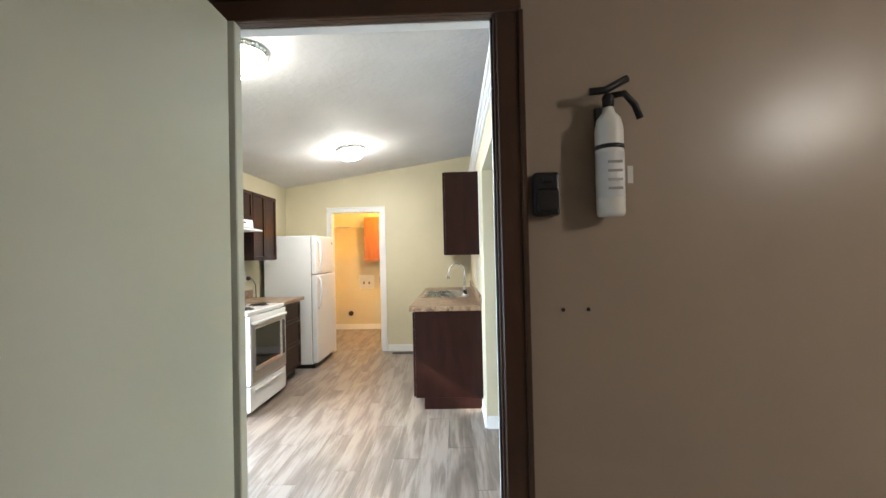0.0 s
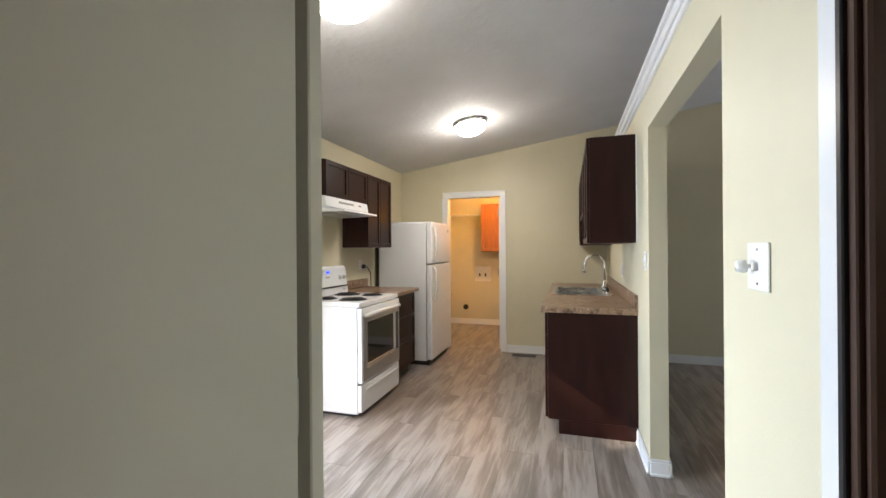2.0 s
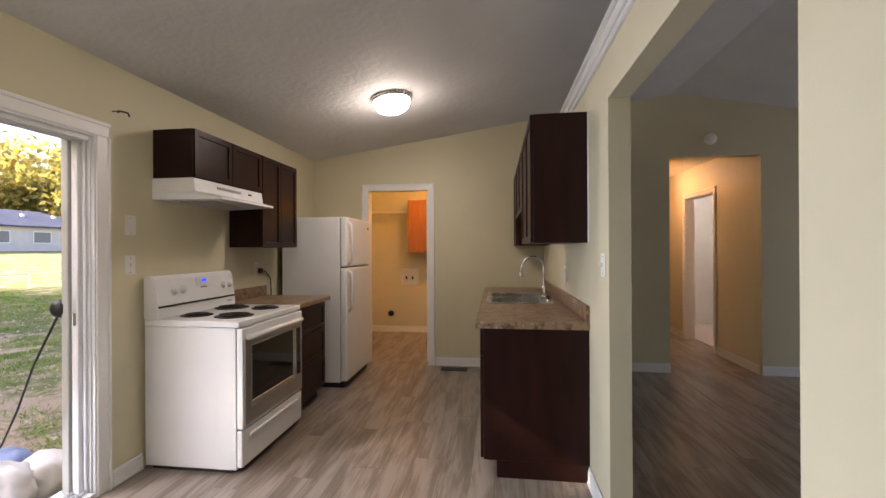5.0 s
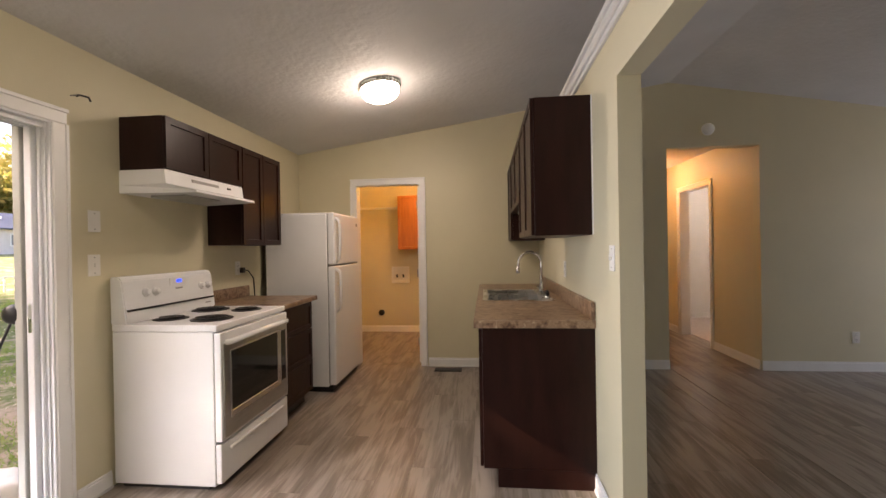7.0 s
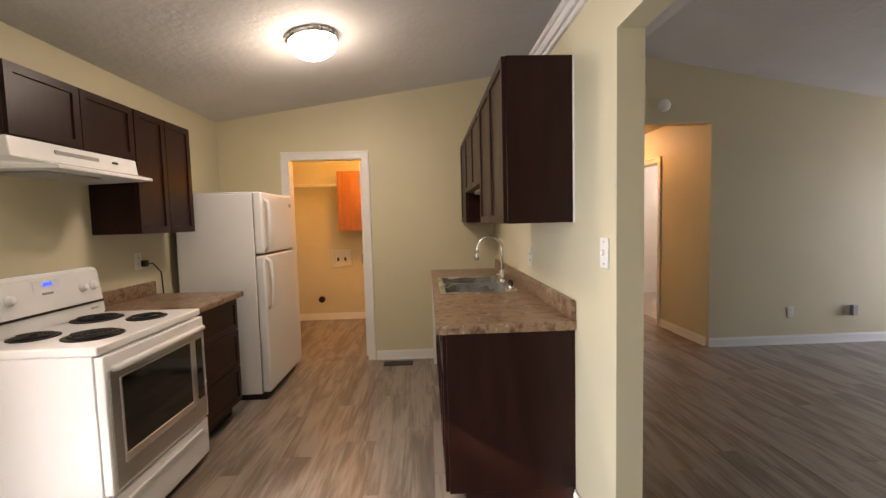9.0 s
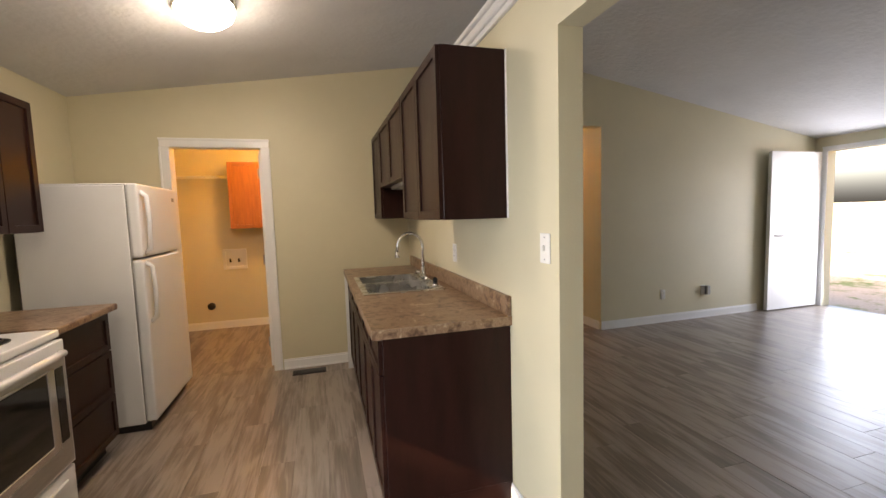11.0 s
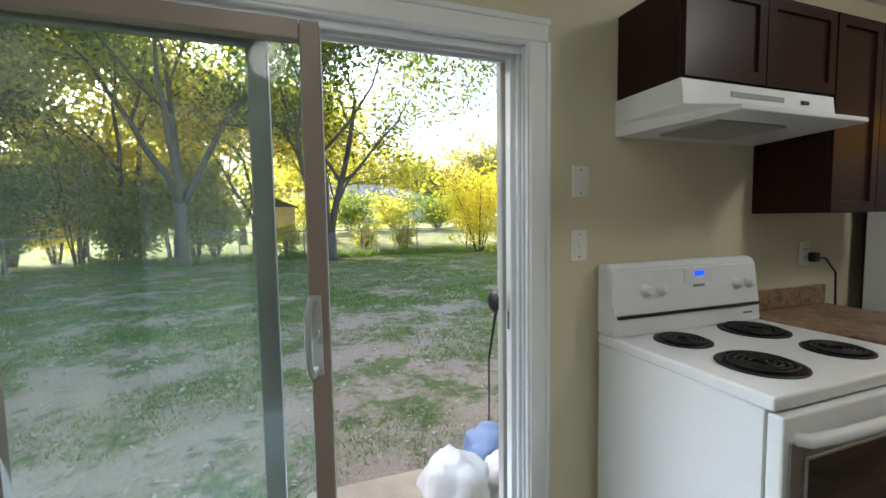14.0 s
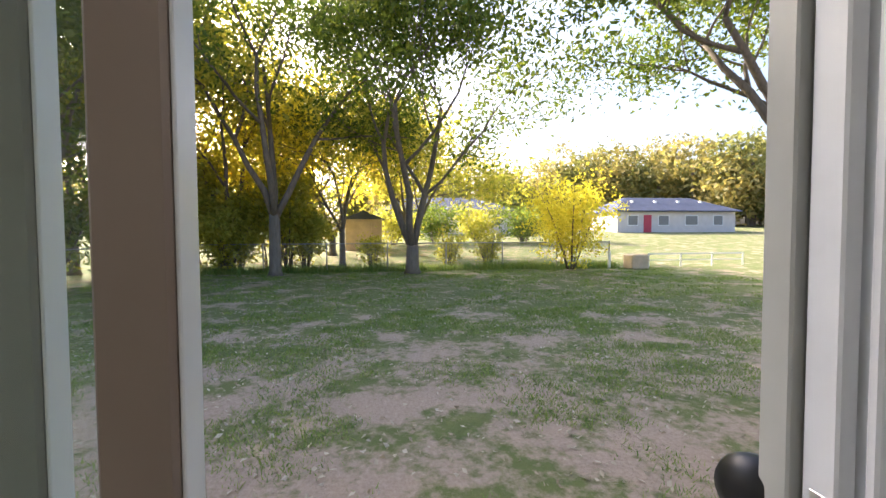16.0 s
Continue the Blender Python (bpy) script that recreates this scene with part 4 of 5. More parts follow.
part("head", rod([(FX0, 4.845, 0.935), (FX0 - 0.002, 4.83, 0.955), (FX0 - 0.013, 4.80, 0.968)], 0.015), BLACK, spr, "", True)

# wall cabinets over the sink
RF = 0.208
uc = thing("wall_cabinet", (W, 4.37, 1.362), "tall espresso two-door wall cabinet above the sink counter", "cabinet", "kitchen wall cabinets")
part("body", box(RF, W - 0.001, 3.963, 4.780, 1.362, 2.105, 0.002), ESPRESSO, uc)
shaker(uc, "y", RF, -1, 3.966, 4.369, 1.365, 2.102, ESPRESSO)
shaker(uc, "y", RF, -1, 4.374, 4.777, 1.365, 2.102, ESPRESSO)
part("scribe_strip", box(W - 0.006, W + 0.0, 3.956, 3.963, 1.362, 2.105), TRIM, uc, "pale caulk line")
uc = thing("wall_cabinet", (W, 5.27, 1.62), "short espresso wall cabinet over the sink, open below", "cabinet", "kitchen wall cabinets")
part("body", box(RF, W - 0.001, 4.784, 5.750, 1.62, 2.105, 0.002), ESPRESSO, uc)
shaker(uc, "y", RF, -1, 4.787, 5.265, 1.623, 2.102, ESPRESSO)
shaker(uc, "y", RF, -1, 5.270, 5.747, 1.623, 2.102, ESPRESSO)
part("light_valance", box(RF + 0.03, RF + 0.14, 5.05, 5.5, 1.590, 1.6195, 0.004), GALV, uc, "grey light fitting")
uc = thing("wall_cabinet", (W, 5.98, 1.362), "narrow espresso wall cabinet in the corner", "cabinet", "kitchen wall cabinets")
part("body", box(RF, W - 0.001, 5.754, 6.225, 1.362, 2.105, 0.002), ESPRESSO, uc)
shaker(uc, "y", RF, -1, 5.757, 6.222, 1.365, 2.102, ESPRESSO)


# ---- lamps, switches, outlets ----
def ceiling_lamp(x, y, z, slope, label):
    root = thing("ceiling_light", (x, y, z), label, "ceiling light", "flush ceiling lights")
    m = pose(0, 0, 0, 0, -math.degrees(math.atan(slope)))
    part("pan", lathe([(0.0, 0.0), (0.166, -0.002), (0.168, -0.014), (0.162, -0.028), (0.145, -0.032)], (x, y, z), m, 32), STEEL, root, "brushed nickel pan", True)
    s = part("shade", lathe([(0.152, -0.030), (0.150, -0.055), (0.130, -0.090), (0.09, -0.115), (0.035, -0.127), (0.0, -0.128)], (x, y, z), m, 32), SHADE, root, "lit frosted glass bowl", True)
    part("finial", lathe([(0.010, -0.126), (0.010, -0.133), (0.005, -0.138)], (x, y, z), m, 12), STEEL, root, "", True)
    return root


for lx, ly in LAMPS:
    ceiling_lamp(lx, ly, ceil_z(lx), 0.15, "lit round frosted ceiling light with a nickel rim")
ceiling_lamp(-0.9, 7.1, 2.45, 0, "lit round ceiling light in the laundry")
ceiling_lamp(2.25, 7.9, 2.45, 0, "lit round ceiling light in the hall")
ceiling_lamp(3.9, 8.3, 2.45, 0, "lit round ceiling light in the bedroom")
ceiling_lamp(3.0, -0.45, 2.5, 0, "lit round ceiling light in the entry room")


def plate(name, axis, face, out, a, z, label, w=0.072, h=0.116, toggle="switch", category="light switch"):
    """A wall plate at a wall's face; axis is the direction along which it is wide."""
    def pc(p, q, lo, hi, d0, d1, bev=0.0):
        f0, f1 = sorted((face + out * d0, face + out * d1))
        return box(f0, f1, p, q, lo, hi, bev) if axis == "y" else box(p, q, f0, f1, lo, hi, bev)
    root = thing(name, (face, a, z - h / 2) if axis == "y" else (a, face, z - h / 2), label, category)
    part("plate", pc(a - w / 2, a + w / 2, z - h / 2, z + h / 2, 0.0005, 0.006, 0.002), PLASTIC, root)
    if toggle == "switch":
        part("toggle", pc(a - 0.005, a + 0.005, z - 0.010, z + 0.012, 0.006, 0.018, 0.002), PLASTIC, root)
    elif toggle == "outlet":
        for dz in (-0.02, 0.02):
            s = part("socket", pc(a - 0.016, a + 0.016, z + dz - 0.014, z + dz + 0.014, 0.006, 0.009, 0.003), PLASTIC, root)
            for da in (-0.006, 0.006):
                part("slot", pc(a + da - 0.0015, a + da + 0.0015, z + dz - 0.004, z + dz + 0.006, 0.009, 0.0096), BLACK, s)
    for dz in (-0.042, 0.042):
        part("screw", pc(a - 0.003, a + 0.003, z + dz - 0.003, z + dz + 0.003, 0.006, 0.0075), GALV, root)
    return root


plate("blank_plate", "y", L, 1, 3.727, 1.480, "blank white wall plate above the stove side", toggle="", category="wall plate")
plate("light_switch", "y", L, 1, 3.722, 1.243, "white light switch beside the sliding door")
plate("outlet", "y", L, 1, 5.02, 1.16, "white outlet with a black plug by the refrigerator", toggle="outlet", category="outlet")
plug = solid("power_plug", box(L + 0.01, L + 0.045, 5.03, 5.07, 1.12, 1.165, 0.006), BLACK, "black power plug in the outlet", "plug")
part("cable", rod([(L + 0.03, 5.06, 1.14), (L + 0.03, 5.13, 1.135), (L + 0.028, 5.22, 1.06), (L + 0.028, 5.25, 0.6), (L + 0.028, 5.26, 0.02)], 0.005, n=6), BLACK, plug, "", True)
plate("light_switch", "y", W, -1, 3.634, 1.246, "white light switch beside the wide opening")
plate("outlet", "y", W, -1, 4.762, 1.136, "white outlet above the sink backsplash", toggle="outlet", category="outlet")
plate("light_switch", "y", W, -1, 2.063, 1.277, "white double switch plate with a knob and a toggle", w=0.118, h=0.118)
dim = thing("dimmer_knob", (W - 0.02, 2.095, 1.27), "white round dimmer knob on the switch plate", "dimmer")
part("shaft", lathe([(0.006, 0.0), (0.006, 0.02)], (W - 0.006, 2.092, 1.277), pose(0, 0, 0, 0, -90), 10), STEEL, dim, "", True)
part("knob", lathe([(0.015, 0.014), (0.017, 0.018), (0.014, 0.034), (0.0, 0.035)], (W - 0.006, 2.092, 1.277), pose(0, 0, 0, 0, -90), 16), PLASTIC, dim, "", True)
plate("outlet", "x", B, -1, 3.603, 0.34, "white outlet low on the living room wall", toggle="outlet", category="outlet")
plate("cable_plate", "x", B, -1, 4.22, 0.345, "white wall plate beside a grey cable box", toggle="", category="wall plate")
solid("cable_box", box(4.24, 4.29, B - 0.05, B - 0.008, 0.29, 0.40, 0.004), GALV, "small grey cable box on the wall plate", "cable box")
sm = thing("smoke_detector", (2.235, B - 0.02, 2.43), "round white smoke detector above the hall opening", "smoke detector")
part("case", lathe([(0.0, 0.04), (0.045, 0.038), (0.06, 0.022), (0.062, 0.0), (0.0, 0.0)], (2.235, B, 2.476), pose(0, 0, 0, 90)), PLASTIC, sm, "", True)
hook = thing("curtain_hook", (L, 3.615, 2.11), "small dark metal hook above the door casing", "hook")
part("screw_base", rod([(L, 3.615, 2.117), (L + 0.05, 3.615, 2.117)], 0.004, n=6), GALV, hook)
part("hook_arm", rod([(L + 0.05, 3.60, 2.105), (L + 0.05, 3.615, 2.117), (L + 0.055, 3.66, 2.12), (L + 0.05, 3.675, 2.105)], 0.005, n=6), COIL, hook)
vent = thing("floor_vent", (-0.47, 6.10, 0), "brown louvred floor register by the back wall", "floor vent")
part("frame", box(-0.62, -0.33, 6.03, 6.15, 0.001, 0.006, 0.002), COIL, vent)
for i in range(12):
    part("slat", box(-0.605 + i * 0.0225, -0.597 + i * 0.0225, 6.045, 6.135, 0.006, 0.009), COIL, vent)

# ---- entry room things ----
GW = 1.537
ext = thing("fire_extinguisher", (0.755, GW - 0.06, 1.45), "white fire extinguisher hung on the tan wall", "fire extinguisher")
part("cylinder", lathe([(0.0, 0.0), (0.036, 0.002), (0.040, 0.012), (0.040, 0.255), (0.034, 0.285), (0.018, 0.305), (0.014, 0.325)], (0.745, GW - 0.055, 1.465)), PLASTIC, ext, "white painted cylinder", True)
part("valve", lathe([(0.016, 0.0), (0.018, 0.03), (0.012, 0.04)], (0.745, GW - 0.055, 1.785)), BLACK, ext, "", True)
part("handle", rod([(0.69, GW - 0.06, 1.832), (0.735, GW - 0.06, 1.835), (0.80, GW - 0.06, 1.868)], 0.011), BLACK, ext, "black squeeze handle", True)
part("lever", rod([(0.735, GW - 0.06, 1.815), (0.79, GW - 0.06, 1.825), (0.82, GW - 0.06, 1.79), (0.835, GW - 0.06, 1.75)], 0.010), BLACK, ext, "", True)
part("strap", lathe([(0.0415, 0.0), (0.0415, 0.012)], (0.745, GW - 0.055, 1.66)), BLACK, ext, "dark strap", True)
part("label_panel", lathe([(0.0406, 0.0), (0.0406, 0.13)], (0.745, GW - 0.055, 1.52), pose(0, 0, 0, 0, 0, 0)), APPL, ext, "pale printed label", True)
for k in range(4):
    part("print_bar", box(0.725, 0.765, GW - 0.0975, GW - 0.0955, 1.54 + k * 0.025, 1.547 + k * 0.025), GALV, ext, "grey line of small print")
part("tag", box(0.79, 0.805, GW - 0.07, GW - 0.068, 1.56, 1.61), PLASTIC, ext, "small paper tag")
part("wall_bracket", box(0.72, 0.77, GW - 0.014, GW, 1.5, 1.80, 0.003), BLACK, ext)
lockb = thing("key_box", (0.565, GW, 1.47), "black plastic lock box on the tan wall", "lock box")
part("case", box(0.525, 0.603, GW - 0.045, GW, 1.475, 1.605, 0.010, seg=2), BLACK, lockb)
part("cover", box(0.533, 0.595, GW - 0.054, GW - 0.045, 1.485, 1.555, 0.006), COIL, lockb)
part("button", box(0.55, 0.58, GW - 0.052, GW - 0.045, 1.572, 1.59, 0.003), BLACK, lockb)
for hx2 in (0.612, 0.688):
    solid("wall_anchor", lathe([(0.0, 0.0), (0.006, 0.001), (0.006, 0.004), (0.0, 0.004)], (hx2, GW - 0.0005, 1.19), pose(0, 0, 0, 90), 10), COIL, "dark empty screw anchor in the tan wall", "wall anchor")

# ---- laundry things ----
oak = thing("wall_cabinet", (-1.05, 7.95, 1.28), "honey oak wall cabinet in the laundry", "cabinet")
part("body", box(-1.36, -0.60, 7.80, 8.099, 1.285, 2.09, 0.003), OAK, oak)
shaker(oak, "x", 7.80, -1, -1.355, -0.985, 1.29, 2.085, OAK)
shaker(oak, "x", 7.80, -1, -0.975, -0.605, 1.29, 2.085, OAK)
wb = thing("washer_box", (-1.39, 8.09, 0.76), "white recessed washer hookup box with two valves", "washer box")
for a in ((-1.53, -1.25, 0.985, 1.02), (-1.53, -1.25, 0.76, 0.795), (-1.53, -1.495, 0.795, 0.985), (-1.285, -1.25, 0.795, 0.985)):
    part("rim", box(a[0], a[1], 8.082, 8.099, a[2], a[3], 0.002), PLASTIC, wb)
part("back", box(-1.495, -1.285, 8.094, 8.0995, 0.795, 0.985), PLASTIC, wb)
for vx in (-1.44, -1.34):
    part("valve", rod([(vx, 8.09, 0.86), (vx, 8.06, 0.86), (vx, 8.06, 0.90)], 0.012), COIL, wb, "brass hose valve", True)
solid("dryer_outlet", lathe([(0.0, 0.0), (0.045, 0.0), (0.045, 0.03), (0.03, 0.036), (0.0, 0.036)], (-1.70, 8.0995, 0.30), pose(0, 0, 0, 90)), COIL, "dark round dryer outlet low on the wall", "outlet", smooth=True)
sh = thing("wire_shelf", (-1.76, 7.95, 1.91), "white wire shelf on the laundry wall", "shelf")
for k in range(6):
    part("long_wire", rod([(L + 0.005, 7.80 + k * 0.056, 1.92), (-1.365, 7.80 + k * 0.056, 1.92)], 0.004, n=6), PLASTIC, sh)
part("front_lip", rod([(L + 0.005, 7.795, 1.895), (-1.365, 7.795, 1.895)], 0.004, n=6), PLASTIC, sh)
for k in range(16):
    part("cross_wire", rod([(L + 0.04 + k * 0.048, 7.795, 1.925), (L + 0.04 + k * 0.048, 8.095, 1.925)], 0.0025, n=5), PLASTIC, sh)

# ---- yard ----
def ground_z(x, y):
    z = -0.18 - 0.02 * noise.noise(Vector((x * 0.4, y * 0.4, 0)))
    if x < -20:
        z += 0.055 * (-20 - x)
    return min(z, 3.2)


bm = bmesh.new()
xs = [-900, -400, -200, -120, -90, -75, -62, -52, -44, -38, -33, -29, -26, -23, -21] + [-20 + 0.5 * i for i in range(36)] + [-2.32]
ys = [-900, -300, -120, -60, -40, -30, -24, -20] + [-16 + 0.8 * i for i in range(49)] + [26, 32, 40, 50, 65, 90, 150, 400, 900]
grid = [[bm.verts.new((x, y, ground_z(x, y))) for y in ys] for x in xs]
for i in range(len(xs) - 1):
    for j in range(len(ys) - 1):
        bm.faces.new((grid[i][j], grid[i + 1][j], grid[i + 1][j + 1], grid[i][j + 1]))
bmesh.ops.recalc_face_normals(bm, faces=bm.faces)
if bm.faces[0].normal.z < 0:
    bmesh.ops.reverse_faces(bm, faces=bm.faces)
solid("ground", bm, GROUND, "thin lawn with bare sandy earth and fallen leaves", "ground", "structure", True)
bm = bmesh.new()
far = [(-2.32, -900), (900, -900), (900, 900), (-2.32, 900)]
bm.faces.new([bm.verts.new((x, y, -0.20)) for x, y in far])
solid("ground_front", bm, GROUND, "lawn around the house", "ground", "structure")


def scatter(name, mat, verts, faces, label, category, kind="stuff", parent=None):
    me = bpy.data.meshes.new(name)
    me.from_pydata(verts, [], faces)
    me.materials.append(mat)
    ob = new(name, me)
    if parent is not None:
        ob.parent = parent
        return tagged(ob, label)
    return tagged(ob, label, category, "", kind)


rng = np.random.default_rng(7)


def blades(count, x0, x1, y0, y1, h0, h1):
    """Grass blades, in tufts where the turf is thick."""
    v, f = [], []
    made = 0
    while made < count:
        cx, cy = rng.uniform(x0, x1), rng.uniform(y0, y1)
        if noise.noise(Vector((cx * 0.75, cy * 0.75, 3.0))) + 0.35 * noise.noise(Vector((cx * 3, cy * 3, 1.0))) < -0.02 + 0.15 * (cx > -5):
            made += 1
            continue
        for _ in range(14):
            px, py = cx + rng.normal(0, 0.07), cy + rng.normal(0, 0.07)
            if px > -2.4:
                continue
            a, h, w = rng.uniform(0, 6.28), rng.uniform(h0, h1), rng.uniform(0.003, 0.006) * (1 + max(0, (-px - 6) * 0.12))
            z = ground_z(px, py) - 0.004
            lean = rng.normal(0, 0.6, 2) * h
            n = len(v)
            v += [(px - w * math.cos(a), py - w * math.sin(a), z), (px + w * math.cos(a), py + w * math.sin(a), z), (px + lean[0], py + lean[1], z + h)]
            f.append((n, n + 1, n + 2))
            made += 1
    return v, f


scatter("grass", GRASS, *blades(56000, -10, -2.4, -3, 9, 0.02, 0.06), "short patchy green grass tufts", "grass")
scatter("grass", GRASS, *blades(42000, -19, -9, -6, 15, 0.03, 0.08), "short patchy green grass tufts", "grass")
v, f = [], []
for _ in range(9000):
    d = rng.random() ** 1.4
    px, py = -2.5 - 14 * d, rng.uniform(-4, 11)
    z, a, s = ground_z(px, py) + 0.01, rng.uniform(0, 6.28), rng.uniform(0.012, 0.036)
    c, sn = math.cos(a) * s, math.sin(a) * s
    k = rng.uniform(-0.012, 0.02, 4)
    n = len(v)
    v += [(px - c, py - sn, z + k[0]), (px + sn * 0.5, py - c * 0.5, z + k[1]), (px + c, py + sn, z + k[2]), (px - sn * 0.5, py + c * 0.5, z + k[3])]
    f.append((n, n + 1, n + 2, n + 3))
scatter("fallen_leaves", DRYLEAF, v, f, "pale dry leaves scattered on the lawn", "fallen leaves")


v, f = [], []
for _ in range(9000):
    py = rng.uniform(-4.6, 13.2)
    px = -19.35 + abs(rng.normal(0, 0.28)) * (1 if rng.random() < 0.7 else -1)
    h = rng.uniform(0.15, 0.6) * (0.6 + 0.6 * abs(noise.noise(Vector((py * 0.6, 2.0, 0)))))
    a, w, z = rng.uniform(0, 6.28), rng.uniform(0.008, 0.02), ground_z(px, py) - 0.01
    n = len(v)
    v += [(px - w * math.cos(a), py - w * math.sin(a), z), (px + w * math.cos(a), py + w * math.sin(a), z), (px + rng.normal(0, 0.1), py + rng.normal(0, 0.12), z + h)]
    f.append((n, n + 1, n + 2))
scatter("tall_weeds", GRASS, v, f, "unmown weeds along the foot of the fence", "weeds")


# ---- trees ----
def leaf_cloud(centers, per, spread, size):
    """Small bent leaves round many twig ends."""
    c = np.repeat(np.asarray(centers, float), per, axis=0)
    n = len(c)
    p = c + rng.normal(0, 1, (n, 3)) * (spread * np.array([1, 1, 0.7]))
    a = rng.normal(0, 1, (n, 3))
    a /= np.linalg.norm(a, axis=1)[:, None]
    b = np.cross(a, rng.normal(0, 1, (n, 3)))
    b /= np.linalg.norm(b, axis=1)[:, None] + 1e-9
    s = rng.uniform(0.55, 1.25, (n, 1)) * size
    v = np.stack([p - a * s, p + b * s * 0.45, p + a * s, p - b * s * 0.45], 1).reshape(-1, 3)
    f = np.arange(n * 4).reshape(-1, 4)
    return v.tolist(), f.tolist()


def limb(bm, start, way, length, r, depth, tips, wander=0.22, droop=0.0, split=3):
    """A tapered limb that forks into thinner ones; collects its twig ends."""
    pts, p, d = [start], start.copy(), way.normalized()
    steps = 5
    for i in range(steps):
        d = (d + Vector(rng.normal(0, wander * 0.5, 3)) + Vector((0, 0, 0.06 - droop))).normalized()
        p = p + d * (length / steps)
        pts.append(p.copy())
        if depth <= 2 and i >= 1:
            tips.append(tuple(p))
    rod(pts, r, bm, 7 if depth > 2 else 5, [r * (1 - 0.55 * i / steps) for i in range(steps + 1)])
    if depth <= 0:
        return
    for k in range(split):
        i = steps if k == 0 else int(rng.integers(2, steps + 1))
        out = Vector(rng.normal(0, 1, 3))
        out = (out - d * out.dot(d)).normalized()
        limb(bm, pts[i], d * 0.8 + out * rng.uniform(0.55, 0.95), length * rng.uniform(0.55, 0.8), r * (1 - 0.55 * i / steps) * rng.uniform(0.55, 0.8), depth - 1, tips, wander, droop, split)


def tree(at, stems, height, r, leaf_mat, label, per=9, spread=0.45, size=0.11, depth=3, category="tree", trunk_h=1.4, lean=0.35, split=3, name="tree"):
    x, y = at
    z = ground_z(x, y)
    root = thing(name, (x, y, z), label, category)
    bm, tips = bmesh.new(), []
    base = Vector((x, y, z - 0.05))
    fork = Vector((x, y, z + trunk_h))
    rod([base, base + Vector((0, 0, 0.25)), fork + Vector((0, 0, 0.1))], r, bm, 10, [r * 1.45, r * 1.05, r * 0.9])
    a0 = rng.uniform(0, 6.28)
    for k in range(stems):
        a = a0 + 2 * math.pi * k / stems
        limb(bm, fork - Vector((0, 0, 0.1)), Vector((math.cos(a) * lean, math.sin(a) * lean, 1)), height * 0.42, r * 0.62, depth, tips, split=split)
    part("trunk", bm, BARK, root, "grey forked trunk and limbs", True)
    v, f = leaf_cloud(tips, per, spread, size)
    crown = scatter("crown", leaf_mat, [(p[0] - x, p[1] - y, p[2] - z) for p in v], f, "loose crown of small leaves", "", parent=root)
    return root


def shrub(at, height, width, leaf_mat, label, count=260, per=12, size=0.09, category="shrub", name="shrub", stems=9):
    """Many thin stems from the ground with leaves all the way up."""
    x, y = at
    z = ground_z(x, y)
    root = thing(name, (x, y, z), label, category)
    bm, tips = bmesh.new(), []
    for k in range(stems):
        a, l = 2 * math.pi * k / stems + rng.normal(0, 0.3), rng.uniform(0.3, 1.0)
        top = Vector((x + math.cos(a) * width * 0.5 * l, y + math.sin(a) * width * 0.5 * l, z + height * rng.uniform(0.7, 1.0)))
        lo = Vector((x + math.cos(a) * 0.12, y + math.sin(a) * 0.12, z - 0.03))
        mid = lo.lerp(top, 0.5) + Vector((0, 0, height * 0.1))
        rod([lo, mid, top], 0.03, bm, 5, [0.035, 0.022, 0.008])
        for _ in range(count // stems):
            t = rng.uniform(0.25, 1.0)
            q = (lo.lerp(mid, t * 2) if t < 0.5 else mid.lerp(top, t * 2 - 1)) + Vector(rng.normal(0, 0.13 * width, 3) * (1, 1, 0.7))
            q.z = max(q.z, z + 0.15)
            tips.append(tuple(q))
    part("woody_base", bm, BARK, root, "thin woody stems", True)
    v, f = leaf_cloud(tips, per, 0.16 * width / 2.5, size)
    scatter("crown", leaf_mat, [(p[0] - x, p[1] - y, max(p[2] - z, 0.02)) for p in v], f, "mass of small leaves", "", parent=root)
    return root


tree((-17.8, 4.0), 3, 13.0, 0.25, LEAF, "tall multi-stemmed shade tree with thinning green leaves", per=30, spread=0.5, size=0.11, trunk_h=1.0, lean=0.36, split=4)
tree((-18.0, -1.1), 4, 13.5, 0.22, LEAF, "tall shade tree with dark green leaves by the fence", per=19, spread=0.45, size=0.115, trunk_h=2.2, lean=0.35)
tree((-20.5, -3.6), 3, 10.0, 0.18, LEAFY, "yellowing tree behind the fence", per=14, spread=0.5, trunk_h=2.0)
tree((-21.5, 1.0), 3, 8.0, 0.14, LEAFY, "slim yellow-green tree behind the fence", per=14, spread=0.5, trunk_h=1.6)
tree((-10.2, 13.2), 7, 10.5, 0.24, LEAF, "shade tree with long overhanging boughs", per=42, spread=0.5, size=0.10, trunk_h=3.0, lean=0.95)
for k, (tx, ty, th, tm) in enumerate(((-17.0, -8.0, 13, LEAF), (-14.0, -9.5, 9, LEAF), (-11.0, -10.5, 8.5, LEAFD), (-8.0, -11.5, 8, LEAF), (-20.0, -9.2, 14, LEAF), (-14.8, -7.6, 12, LEAF), (-13.0, -14.0, 9, LEAFD), (-19.0, -13.5, 9, LEAFY))):
    tree((tx, ty), 3, th, 0.2, tm, "tall dense yard tree along the side fence", per=32, spread=0.55, size=0.125, trunk_h=1.3, lean=0.45)
shrub((-18.6, 10.8), 3.5, 3.6, LEAFG, "bright yellow autumn shrub by the fence", 420, 14)
